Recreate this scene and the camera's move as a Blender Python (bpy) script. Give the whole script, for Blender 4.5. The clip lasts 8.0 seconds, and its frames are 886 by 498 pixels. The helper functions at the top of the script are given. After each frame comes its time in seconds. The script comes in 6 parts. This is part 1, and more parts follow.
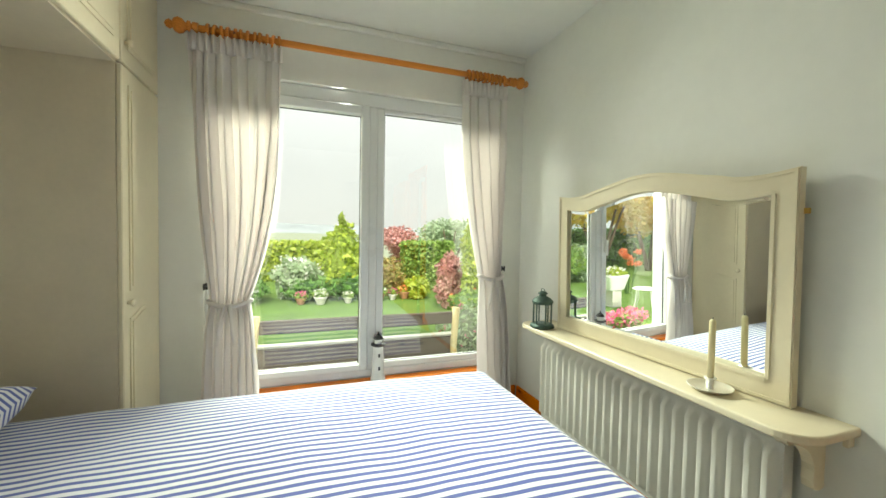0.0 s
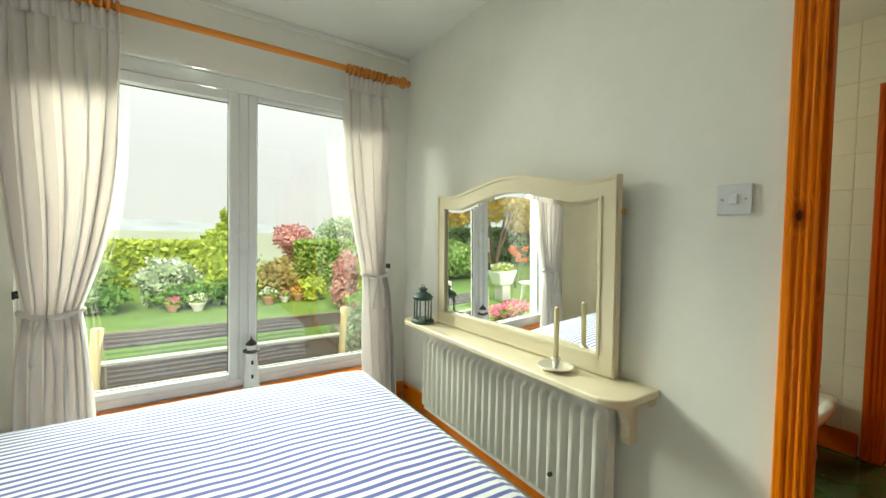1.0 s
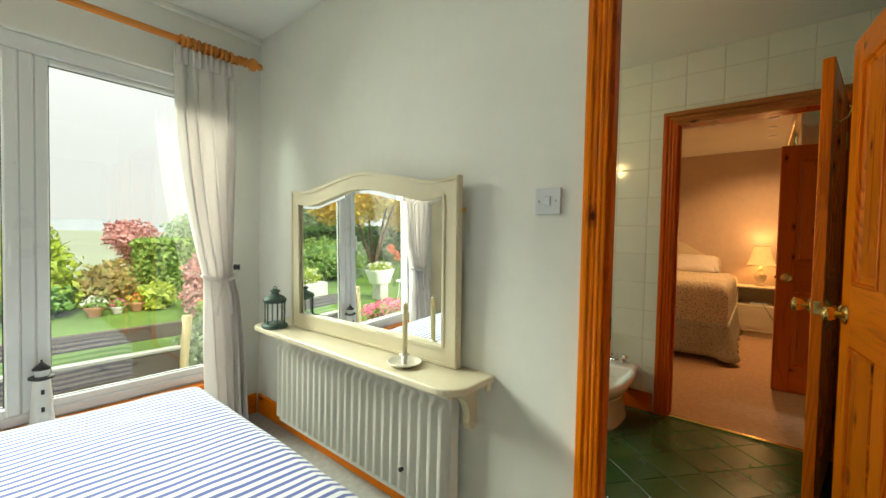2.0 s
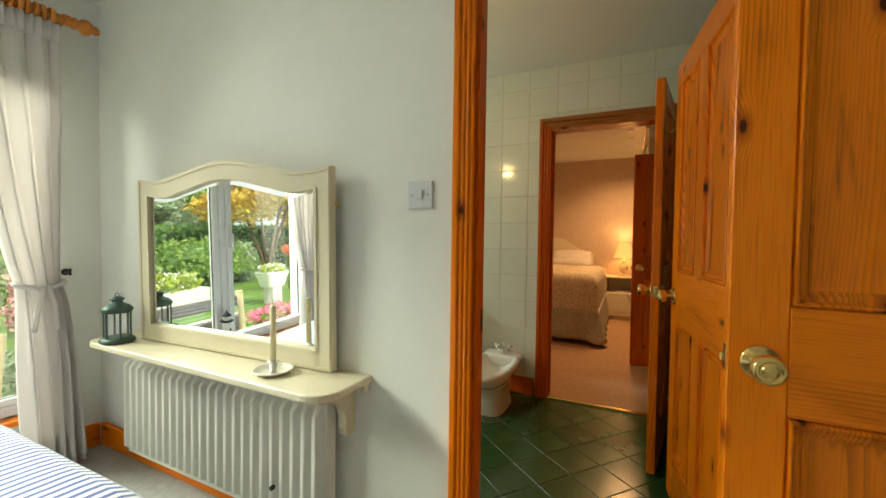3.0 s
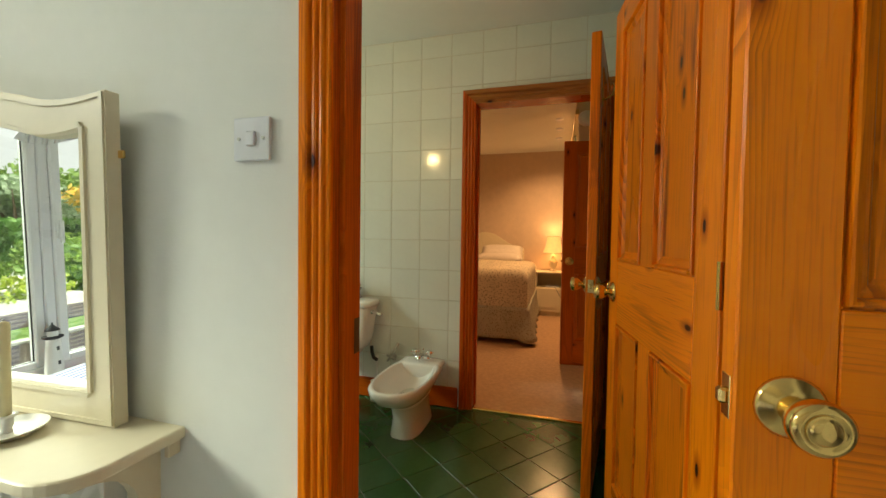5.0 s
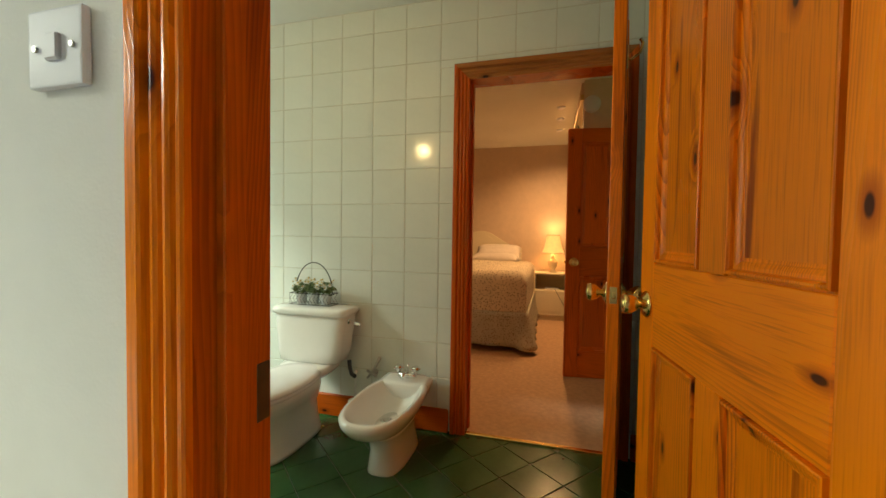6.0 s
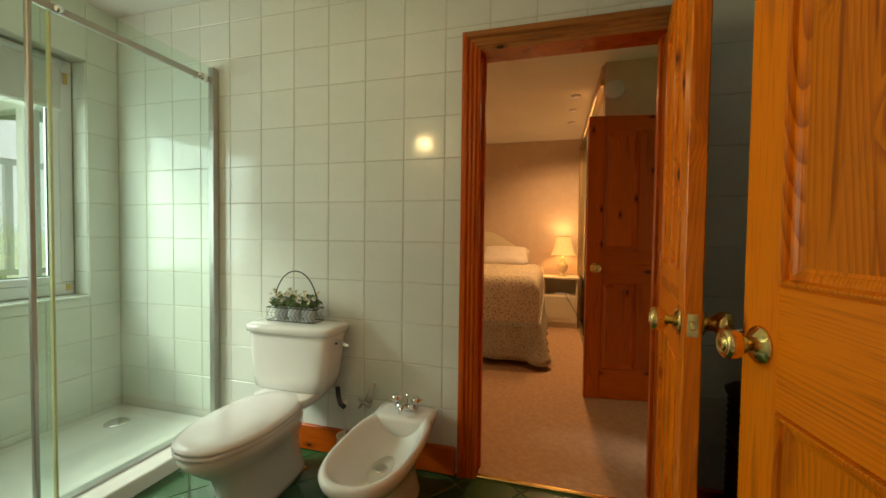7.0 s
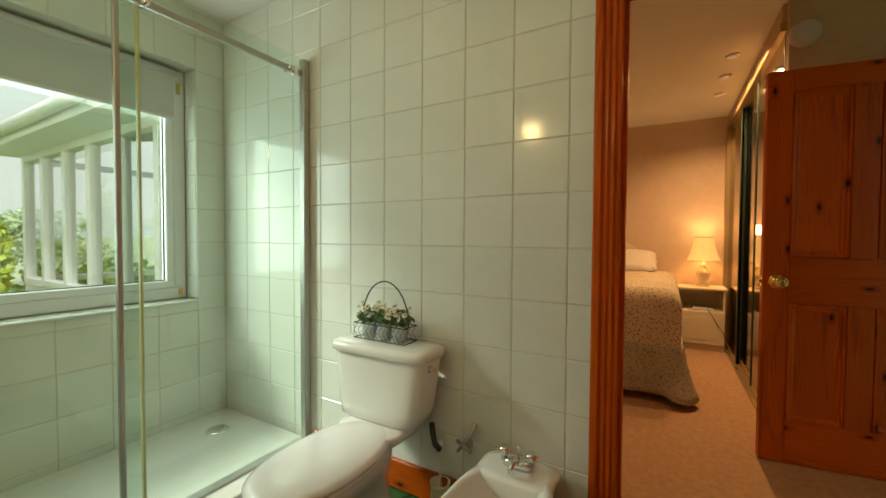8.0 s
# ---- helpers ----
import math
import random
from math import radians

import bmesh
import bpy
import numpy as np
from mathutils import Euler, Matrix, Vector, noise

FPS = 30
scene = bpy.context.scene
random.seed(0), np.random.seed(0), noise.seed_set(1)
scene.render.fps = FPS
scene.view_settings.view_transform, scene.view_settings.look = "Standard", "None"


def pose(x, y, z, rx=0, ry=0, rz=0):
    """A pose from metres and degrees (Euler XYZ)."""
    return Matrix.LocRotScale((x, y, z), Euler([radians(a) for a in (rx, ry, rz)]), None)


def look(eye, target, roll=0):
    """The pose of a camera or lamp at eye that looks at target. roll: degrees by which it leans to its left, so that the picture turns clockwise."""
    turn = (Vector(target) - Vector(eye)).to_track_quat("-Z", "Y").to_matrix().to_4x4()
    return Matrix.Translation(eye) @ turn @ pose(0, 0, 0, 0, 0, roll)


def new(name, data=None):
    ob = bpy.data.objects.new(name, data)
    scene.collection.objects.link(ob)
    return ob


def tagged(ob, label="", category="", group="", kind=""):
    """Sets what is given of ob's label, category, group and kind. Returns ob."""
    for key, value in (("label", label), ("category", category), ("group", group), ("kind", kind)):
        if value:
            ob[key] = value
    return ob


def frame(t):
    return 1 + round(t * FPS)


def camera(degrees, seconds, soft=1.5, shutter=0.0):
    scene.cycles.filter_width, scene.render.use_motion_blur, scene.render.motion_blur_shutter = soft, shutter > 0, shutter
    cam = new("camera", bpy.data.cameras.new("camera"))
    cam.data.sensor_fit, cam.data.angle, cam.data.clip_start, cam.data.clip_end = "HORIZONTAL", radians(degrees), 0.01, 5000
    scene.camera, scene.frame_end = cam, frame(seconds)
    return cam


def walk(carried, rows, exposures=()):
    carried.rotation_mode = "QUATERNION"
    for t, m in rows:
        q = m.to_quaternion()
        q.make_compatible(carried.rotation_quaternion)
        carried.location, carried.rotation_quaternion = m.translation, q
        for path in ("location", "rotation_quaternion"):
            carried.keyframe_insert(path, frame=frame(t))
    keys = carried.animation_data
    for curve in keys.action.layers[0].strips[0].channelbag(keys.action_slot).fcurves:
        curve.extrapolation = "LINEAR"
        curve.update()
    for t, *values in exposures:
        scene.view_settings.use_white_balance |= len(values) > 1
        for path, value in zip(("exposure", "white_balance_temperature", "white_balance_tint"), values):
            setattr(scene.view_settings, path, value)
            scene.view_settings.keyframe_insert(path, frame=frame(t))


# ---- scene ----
cam = camera(97.5, 8.0)

PATH = [
    (0, (0.019, -0.162, 1.207), (0.694, 1.719, 1.136), 1.1),
    (0.5, (0.081, -0.194, 1.205), (0.966, 1.598, 1.134), 1.1),
    (1, (0.138, -0.227, 1.202), (1.249, 1.435, 1.134), 1.1),
    (1.5, (0.192, -0.261, 1.2), (1.525, 1.229, 1.135), 1.1),
    (2, (0.257, -0.302, 1.198), (1.805, 0.963, 1.137), 1.2),
    (3.3, (0.389, -0.383, 1.175), (2.238, 0.378, 1.122), 0.8),
    (3.5, (0.417, -0.388, 1.169), (2.29, 0.313, 1.118), 0.9),
    (4, (0.507, -0.4, 1.156), (2.409, 0.218, 1.103), 0.7),
    (4.5, (0.639, -0.384, 1.138), (2.552, 0.197, 1.085), 0.6),
    (4.7, (0.707, -0.369, 1.135), (2.625, 0.195, 1.074), 0.7),
    (5.8, (1.106, -0.319, 1.11), (3.028, 0.234, 1.05), 0.9),
    (6, (1.167, -0.298, 1.115), (3.092, 0.241, 1.054), 0.8),
    (6.5, (1.32, -0.259, 1.123), (3.245, 0.281, 1.059), 0.7),
    (7, (1.511, -0.172, 1.132), (3.436, 0.367, 1.072), 0.7),
    (7.5, (1.707, -0.082, 1.148), (3.575, 0.629, 1.084), 0.2),
    (8, (1.871, 0.017, 1.141), (3.602, 1.017, 1.085), 0.3),
]
walk(cam, [(t, look(eye, target, roll)) for t, eye, target, roll in PATH], [(0.0, 0.23), (1.5, 0.2), (3.3, 0.29), (4.5, 0.33), (6.0, 0.33), (7.0, 0.22), (8.0, 0.14)])

# ---- world and large lights ----
world = bpy.data.worlds.new("overcast_sky")
scene.world = world
world.use_nodes = True
wn, wl = world.node_tree.nodes, world.node_tree.links
wn.clear()
w_out = wn.new("ShaderNodeOutputWorld")
w_bg = wn.new("ShaderNodeBackground")
w_sky = wn.new("ShaderNodeTexSky")
w_sky.sky_type = "NISHITA"
w_sky.sun_disc = False
w_sky.sun_elevation = radians(58)
w_sky.sun_rotation = radians(200)
w_sky.air_density, w_sky.dust_density = 1.0, 4.0
w_mix = wn.new("ShaderNodeMixRGB")
w_mix.inputs[0].default_value = 0.9
w_tc = wn.new("ShaderNodeTexCoord")
w_sep = wn.new("ShaderNodeSeparateXYZ")
w_ramp = wn.new("ShaderNodeValToRGB")
w_ramp.color_ramp.elements[0].position, w_ramp.color_ramp.elements[0].color = 0.15, (7.0, 7.35, 6.6, 1)
w_ramp.color_ramp.elements[1].position, w_ramp.color_ramp.elements[1].color = 1.0, (14.0, 14.6, 14.0, 1)
wl.new(w_tc.outputs["Generated"], w_sep.inputs[0])
wl.new(w_sep.outputs["Z"], w_ramp.inputs[0])
wl.new(w_sky.outputs[0], w_mix.inputs[1])
wl.new(w_ramp.outputs[0], w_mix.inputs[2])
wl.new(w_mix.outputs[0], w_bg.inputs[0])
w_bg.inputs[1].default_value = 0.13
wl.new(w_bg.outputs[0], w_out.inputs[0])

sun = new("sun", bpy.data.lights.new("sun", "SUN"))
sun.data.energy, sun.data.angle, sun.data.color = 5.0, radians(14), (1.0, 0.96, 0.88)
sun.matrix_world = look((-4, -12, 18), (0, 6, 0))


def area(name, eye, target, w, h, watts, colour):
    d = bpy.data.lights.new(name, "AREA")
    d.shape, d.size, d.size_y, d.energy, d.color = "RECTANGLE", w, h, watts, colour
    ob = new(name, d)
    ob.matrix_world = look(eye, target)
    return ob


# area lamps added to stand in for sky light through the two windows
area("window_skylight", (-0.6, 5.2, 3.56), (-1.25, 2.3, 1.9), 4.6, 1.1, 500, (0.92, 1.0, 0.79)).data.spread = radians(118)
area("window_head_fill", (0.43, 2.270, 2.050), (-0.20, 0.0, 1.10), 0.86, 0.06, 18, (0.94, 1.0, 0.82)).data.spread = radians(125)
area("bath_window_light", (2.54, 2.62, 1.40), (2.60, 0.60, 1.15), 1.0, 1.05, 12, (0.82, 1.0, 0.93))


def bulb(name, at, watts, colour, radius=0.03):
    d = bpy.data.lights.new(name, "POINT")
    d.energy, d.color, d.shadow_soft_size = watts, colour, radius
    ob = new(name, d)
    ob.location = at
    return ob


# ---- materials ----
def M(name, colour, rough=0.5, metal=0.0, spec=0.5, var=0.0, scale=8.0, bump=0.0, bscale=60.0, coat=0.0, stretch=(1, 1, 1)):
    m = bpy.data.materials.new(name)
    m.use_nodes = True
    n, l = m.node_tree.nodes, m.node_tree.links
    b = n["Principled BSDF"]
    b.inputs["Base Color"].default_value = (*colour, 1)
    b.inputs["Roughness"].default_value = rough
    b.inputs["Metallic"].default_value = metal
    b.inputs["Specular IOR Level"].default_value = spec
    b.inputs["Coat Weight"].default_value = coat
    b.inputs["Coat Roughness"].default_value = 0.15
    tc = n.new("ShaderNodeTexCoord")
    mp = n.new("ShaderNodeMapping")
    mp.inputs["Scale"].default_value = stretch
    l.new(tc.outputs["Object"], mp.inputs[0])
    if var:
        t1, t2, mx, rp = n.new("ShaderNodeTexNoise"), n.new("ShaderNodeTexNoise"), n.new("ShaderNodeMath"), n.new("ShaderNodeMixRGB")
        t1.inputs["Scale"].default_value, t2.inputs["Scale"].default_value = scale, scale * 7.3
        t1.inputs["Detail"].default_value = 4
        l.new(mp.outputs[0], t1.inputs[0]), l.new(mp.outputs[0], t2.inputs[0])
        mx.operation = "MULTIPLY_ADD"
        l.new(t2.outputs[0], mx.inputs[0])
        mx.inputs[1].default_value = 0.45
        l.new(t1.outputs[0], mx.inputs[2])
        mr = n.new("ShaderNodeMapRange")
        mr.inputs["From Min"].default_value, mr.inputs["From Max"].default_value = 0.45, 1.0
        l.new(mx.outputs[0], mr.inputs[0])
        l.new(mr.outputs[0], rp.inputs[0])
        rp.inputs[1].default_value = (*[c * (1 - var) for c in colour], 1)
        rp.inputs[2].default_value = (*[min(c * (1 + var), 0.95) for c in colour], 1)
        l.new(rp.outputs[0], b.inputs["Base Color"])
        rr = n.new("ShaderNodeMapRange")
        rr.inputs["To Min"].default_value, rr.inputs["To Max"].default_value = max(rough - 0.08, 0.02), min(rough + 0.1, 1)
        l.new(t1.outputs[0], rr.inputs[0]), l.new(rr.outputs[0], b.inputs["Roughness"])
    if bump:
        t3, bp = n.new("ShaderNodeTexNoise"), n.new("ShaderNodeBump")
        t3.inputs["Scale"].default_value = bscale
        t3.inputs["Detail"].default_value = 5
        l.new(mp.outputs[0], t3.inputs[0])
        bp.inputs["Strength"].default_value, bp.inputs["Distance"].default_value = bump, 0.004
        l.new(t3.outputs[0], bp.inputs["Height"]), l.new(bp.outputs[0], b.inputs["Normal"])
    return m


def vary(m, amount=0.12):
    """Let each object or island differ a little in value."""
    n, l = m.node_tree.nodes, m.node_tree.links
    b = n["Principled BSDF"]
    hs, oi, mr = n.new("ShaderNodeHueSaturation"), n.new("ShaderNodeObjectInfo"), n.new("ShaderNodeMapRange")
    mr.inputs["To Min"].default_value, mr.inputs["To Max"].default_value = 1 - amount, 1 + amount
    l.new(oi.outputs["Random"], mr.inputs[0]), l.new(mr.outputs[0], hs.inputs["Value"])
    if b.inputs["Base Color"].links:
        l.new(b.inputs["Base Color"].links[0].from_socket, hs.inputs["Color"])
    else:
        hs.inputs["Color"].default_value = b.inputs["Base Color"].default_value
    l.new(hs.outputs[0], b.inputs["Base Color"])
    return m


def pine(name, along="z", light=(0.95, 0.245, 0.002), dark=(0.36, 0.045, 0.001), rough=0.30, flat="y", figure=0.40, lines=105.0):
    """Varnished knotty pine: fine growth lines drawn into arches, resin streaks and dark knots."""
    m = bpy.data.materials.new(name)
    m.use_nodes = True
    n, l = m.node_tree.nodes, m.node_tree.links
    b = n["Principled BSDF"]

    def math_node(op, a, c):
        q = n.new("ShaderNodeMath")
        q.operation = op
        for k, v in enumerate((a, c)):
            if isinstance(v, (int, float)):
                q.inputs[k].default_value = v
            else:
                l.new(v, q.inputs[k])
        return q.outputs[0]

    def ramp(v, lo, hi, top=1.0, low=0.0):
        q = n.new("ShaderNodeMapRange")
        q.inputs["From Min"].default_value, q.inputs["From Max"].default_value = lo, hi
        q.inputs["To Min"].default_value, q.inputs["To Max"].default_value = low, top
        l.new(v, q.inputs[0])
        return q.outputs[0]

    def blend(fac, c1, c2):
        q = n.new("ShaderNodeMixRGB")
        l.new(fac, q.inputs[0])
        for k, v in ((1, c1), (2, c2)):
            if isinstance(v, tuple):
                q.inputs[k].default_value = (*v, 1)
            else:
                l.new(v, q.inputs[k])
        return q.outputs[0]

    tc, oi, add, sc = n.new("ShaderNodeTexCoord"), n.new("ShaderNodeObjectInfo"), n.new("ShaderNodeVectorMath"), n.new("ShaderNodeVectorMath")
    sc.operation = "SCALE"
    sc.inputs[0].default_value = (3.1, 5.7, 9.3)
    l.new(oi.outputs["Random"], sc.inputs["Scale"])
    l.new(tc.outputs["Object"], add.inputs[0]), l.new(sc.outputs[0], add.inputs[1])
    sep, com = n.new("ShaderNodeSeparateXYZ"), n.new("ShaderNodeCombineXYZ")
    l.new(add.outputs[0], sep.inputs[0])
    face = "X" if flat == "y" else "Y"
    # across the grain, along it, and through the board
    ac, al = (face, "Z") if along == "z" else ("Z", along.upper())
    th = [c for c in "XYZ" if c not in (ac, al)][0]
    l.new(sep.outputs[ac], com.inputs[0]), l.new(sep.outputs[al], com.inputs[1]), l.new(sep.outputs[th], com.inputs[2])

    def stretched(scale, squeeze, detail=2.0, warp=0.0):
        mp, nz = n.new("ShaderNodeMapping"), n.new("ShaderNodeTexNoise")
        mp.inputs["Scale"].default_value = (1, squeeze, 1)
        l.new(com.outputs[0], mp.inputs[0]), l.new(mp.outputs[0], nz.inputs[0])
        nz.inputs["Scale"].default_value, nz.inputs["Detail"].default_value, nz.inputs["Distortion"].default_value = scale, detail, warp
        return nz.outputs[0]

    # knots, drawn out a little along the grain
    mk, vo = n.new("ShaderNodeMapping"), n.new("ShaderNodeTexVoronoi")
    mk.inputs["Scale"].default_value = (1, 0.45, 1)
    vo.voronoi_dimensions = "2D"
    vo.inputs["Scale"].default_value = 7.0
    l.new(com.outputs[0], mk.inputs[0]), l.new(mk.outputs[0], vo.inputs[0])
    vs = n.new("ShaderNodeSeparateXYZ")
    l.new(vo.outputs["Color"], vs.inputs[0])
    gate = math_node("GREATER_THAN", vs.outputs[0], 0.42)
    dist = vo.outputs["Distance"]
    near = math_node("MULTIPLY", ramp(dist, 0.24, 0.02), gate)
    # growth lines: a slow field bent round the knots, cut into saw teeth
    slow = stretched(3.6, 0.10, 2.0, 0.3)
    field = math_node("ADD", math_node("MULTIPLY", slow, 34.0), math_node("MULTIPLY", com_x(n, l, com), lines))
    field = math_node("ADD", field, math_node("MULTIPLY", near, 2.6))
    field = math_node("ADD", field, math_node("MULTIPLY", stretched(40, 0.06), 0.4))
    saw = math_node("FRACT", field, 0.0)
    late = math_node("MULTIPLY", ramp(saw, 0.30, 0.93), ramp(saw, 1.0, 0.93))
    late = math_node("MULTIPLY", late, ramp(stretched(6, 0.10), 0.40, 0.64, 1.0, 0.08))
    fine = stretched(240, 0.03, 2.0)
    col = blend(math_node("MULTIPLY", late, 0.66), light, dark)
    col = blend(ramp(fine, 0.50, 0.80, 0.42), col, dark)
    resin = math_node("MULTIPLY", ramp(stretched(18, 0.08, 3.0, 0.4), 0.59, 0.67), figure)
    col = blend(resin, col, (dark[0] * 0.7, dark[1] * 0.6, dark[2] * 0.6))
    col = blend(math_node("MULTIPLY", ramp(dist, 0.15, 0.05, 0.75), gate), col, dark)
    col = blend(math_node("MULTIPLY", ramp(dist, 0.056, 0.036), gate), col, (dark[0] * 0.18, dark[1] * 0.2, dark[2] * 0.5))
    hs = n.new("ShaderNodeHueSaturation")
    l.new(ramp(oi.outputs["Random"], 0.0, 1.0, 1.14, 0.86), hs.inputs["Value"])
    l.new(col, hs.inputs["Color"]), l.new(hs.outputs[0], b.inputs["Base Color"])
    l.new(ramp(slow, 0.2, 0.8, rough + 0.08, rough - 0.08), b.inputs["Roughness"])
    b.inputs["Specular IOR Level"].default_value = 0.22
    b.inputs["Coat Weight"].default_value, b.inputs["Coat Roughness"].default_value = 0.06, 0.2
    bp = n.new("ShaderNodeBump")
    bp.inputs["Strength"].default_value, bp.inputs["Distance"].default_value = 0.22, 0.0015
    l.new(math_node("ADD", fine, math_node("MULTIPLY", late, 0.6)), bp.inputs["Height"]), l.new(bp.outputs[0], b.inputs["Normal"])
    return m


def com_x(n, l, com):
    """The first coordinate of a combined vector."""
    q = n.new("ShaderNodeSeparateXYZ")
    l.new(com.outputs[0], q.inputs[0])
    return q.outputs[0]


def striped(name):
    m = bpy.data.materials.new(name)
    m.use_nodes = True
    n, l = m.node_tree.nodes, m.node_tree.links
    b = n["Principled BSDF"]
    tc, nz, add, sep = n.new("ShaderNodeTexCoord"), n.new("ShaderNodeTexNoise"), n.new("ShaderNodeMath"), n.new("ShaderNodeSeparateXYZ")
    nz.inputs["Scale"].default_value = 2.5
    l.new(tc.outputs["UV"], nz.inputs[0]), l.new(tc.outputs["UV"], sep.inputs[0])
    add.operation = "MULTIPLY_ADD"
    add.inputs[1].default_value = 0.012
    l.new(nz.outputs[0], add.inputs[0]), l.new(sep.outputs["Y"], add.inputs[2])
    dv, fr, st = n.new("ShaderNodeMath"), n.new("ShaderNodeMath"), n.new("ShaderNodeMapRange")
    dv.operation, fr.operation = "DIVIDE", "FRACT"
    dv.inputs[1].default_value = 0.032
    l.new(add.outputs[0], dv.inputs[0]), l.new(dv.outputs[0], fr.inputs[0])
    tri = n.new("ShaderNodeMath")
    tri.operation = "PINGPONG"
    tri.inputs[1].default_value = 0.5
    l.new(fr.outputs[0], tri.inputs[0])
    st.inputs["From Min"].default_value, st.inputs["From Max"].default_value = 0.215, 0.245
    l.new(tri.outputs[0], st.inputs[0])
    mx = n.new("ShaderNodeMixRGB")
    l.new(st.outputs[0], mx.inputs[0])
    mx.inputs[1].default_value, mx.inputs[2].default_value = (0.055, 0.08, 0.30, 1), (0.60, 0.61, 0.65, 1)
    l.new(mx.outputs[0], b.inputs["Base Color"])
    b.inputs["Roughness"].default_value = 0.85
    b.inputs["Sheen Weight"].default_value = 0.2
    wv, bp = n.new("ShaderNodeTexNoise"), n.new("ShaderNodeBump")
    wv.inputs["Scale"].default_value = 400
    l.new(tc.outputs["Object"], wv.inputs[0])
    bp.inputs["Strength"].default_value, bp.inputs["Distance"].default_value = 0.15, 0.002
    l.new(wv.outputs[0], bp.inputs["Height"]), l.new(bp.outputs[0], b.inputs["Normal"])
    return m


def glassy(name, tint=(1, 1, 1), gloss=0.04):
    m = bpy.data.materials.new(name)
    m.use_nodes = True
    n, l = m.node_tree.nodes, m.node_tree.links
    n.clear()
    o, t, g, mx = n.new("ShaderNodeOutputMaterial"), n.new("ShaderNodeBsdfTransparent"), n.new("ShaderNodeBsdfGlossy"), n.new("ShaderNodeMixShader")
    lw, pw, fr = n.new("ShaderNodeLayerWeight"), n.new("ShaderNodeMath"), n.new("ShaderNodeMath")
    lw.inputs[0].default_value = 0.5
    pw.operation, fr.operation = "POWER", "MULTIPLY_ADD"
    pw.inputs[1].default_value, fr.inputs[1].default_value, fr.inputs[2].default_value = 4.5, 0.7, gloss
    l.new(lw.outputs["Facing"], pw.inputs[0]), l.new(pw.outputs[0], fr.inputs[0])
    t.inputs[0].default_value = (*tint, 1)
    g.inputs["Roughness"].default_value = 0.0
    l.new(fr.outputs[0], mx.inputs[0]), l.new(t.outputs[0], mx.inputs[1]), l.new(g.outputs[0], mx.inputs[2]), l.new(mx.outputs[0], o.inputs[0])
    return m


def leafy(name, a, c, trans=0.25):
    m = bpy.data.materials.new(name)
    m.use_nodes = True
    n, l = m.node_tree.nodes, m.node_tree.links
    b = n["Principled BSDF"]
    ge, mx = n.new("ShaderNodeNewGeometry"), n.new("ShaderNodeMixRGB")
    l.new(ge.outputs["Random Per Island"], mx.inputs[0])
    mx.inputs[1].default_value, mx.inputs[2].default_value = (*a, 1), (*c, 1)
    l.new(mx.outputs[0], b.inputs["Base Color"])
    b.inputs["Roughness"].default_value = 0.55
    tr, ms, o = n.new("ShaderNodeBsdfTranslucent"), n.new("ShaderNodeMixShader"), n["Material Output"]
    l.new(mx.outputs[0], tr.inputs[0])
    ms.inputs[0].default_value = trans
    l.new(b.outputs[0], ms.inputs[1]), l.new(tr.outputs[0], ms.inputs[2]), l.new(ms.outputs[0], o.inputs[0])
    return m


def patchwork(name, ground=(0.70, 0.60, 0.44), size=58, reach=0.36):
    """Quilt: sandy ground with small rust and brown sprigs, grey-green border."""
    m = M(name, ground, 0.9, var=0.12, scale=6, bump=0.5, bscale=45)
    n, l = m.node_tree.nodes, m.node_tree.links
    b = n["Principled BSDF"]
    tc, vo, mr, mx = n.new("ShaderNodeTexCoord"), n.new("ShaderNodeTexVoronoi"), n.new("ShaderNodeMapRange"), n.new("ShaderNodeMixRGB")
    vo.inputs["Scale"].default_value = size
    l.new(tc.outputs["Object"], vo.inputs[0])
    mr.inputs["From Min"].default_value, mr.inputs["From Max"].default_value = reach, reach * 0.6
    mr.inputs["To Max"].default_value = 0.95
    l.new(vo.outputs["Distance"], mr.inputs[0]), l.new(mr.outputs[0], mx.inputs[0])
    l.new(b.inputs["Base Color"].links[0].from_socket, mx.inputs[1])
    hs = n.new("ShaderNodeMixRGB")
    sp = n.new("ShaderNodeSeparateXYZ")
    l.new(vo.outputs["Color"], sp.inputs[0]), l.new(sp.outputs[0], hs.inputs[0])
    hs.inputs[1].default_value, hs.inputs[2].default_value = (0.20, 0.06, 0.03, 1), (0.10, 0.10, 0.05, 1)
    l.new(hs.outputs[0], mx.inputs[2]), l.new(mx.outputs[0], b.inputs["Base Color"])
    return m


WALL = M("wall_paint", (0.83, 0.83, 0.79), 0.75, var=0.03, scale=3, bump=0.12, bscale=180)
CEIL = M("ceiling_paint", (0.85, 0.85, 0.82), 0.85, var=0.03, scale=2, bump=0.2, bscale=90)
BATHCEIL = M("bath_ceiling_paint", (0.80, 0.79, 0.72), 0.7, var=0.03, scale=2, bump=0.1, bscale=90)
ROOM2 = M("textured_wallpaper", (0.64, 0.50, 0.38), 0.85, var=0.06, scale=14, bump=0.4, bscale=60)
CREAM = M("cream_paint", (0.76, 0.68, 0.50), 0.38, var=0.04, scale=5, bump=0.05, bscale=120)
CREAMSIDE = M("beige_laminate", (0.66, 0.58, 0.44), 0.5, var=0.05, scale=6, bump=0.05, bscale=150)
UPVC = M("white_upvc", (0.80, 0.81, 0.82), 0.3, var=0.03, scale=4)
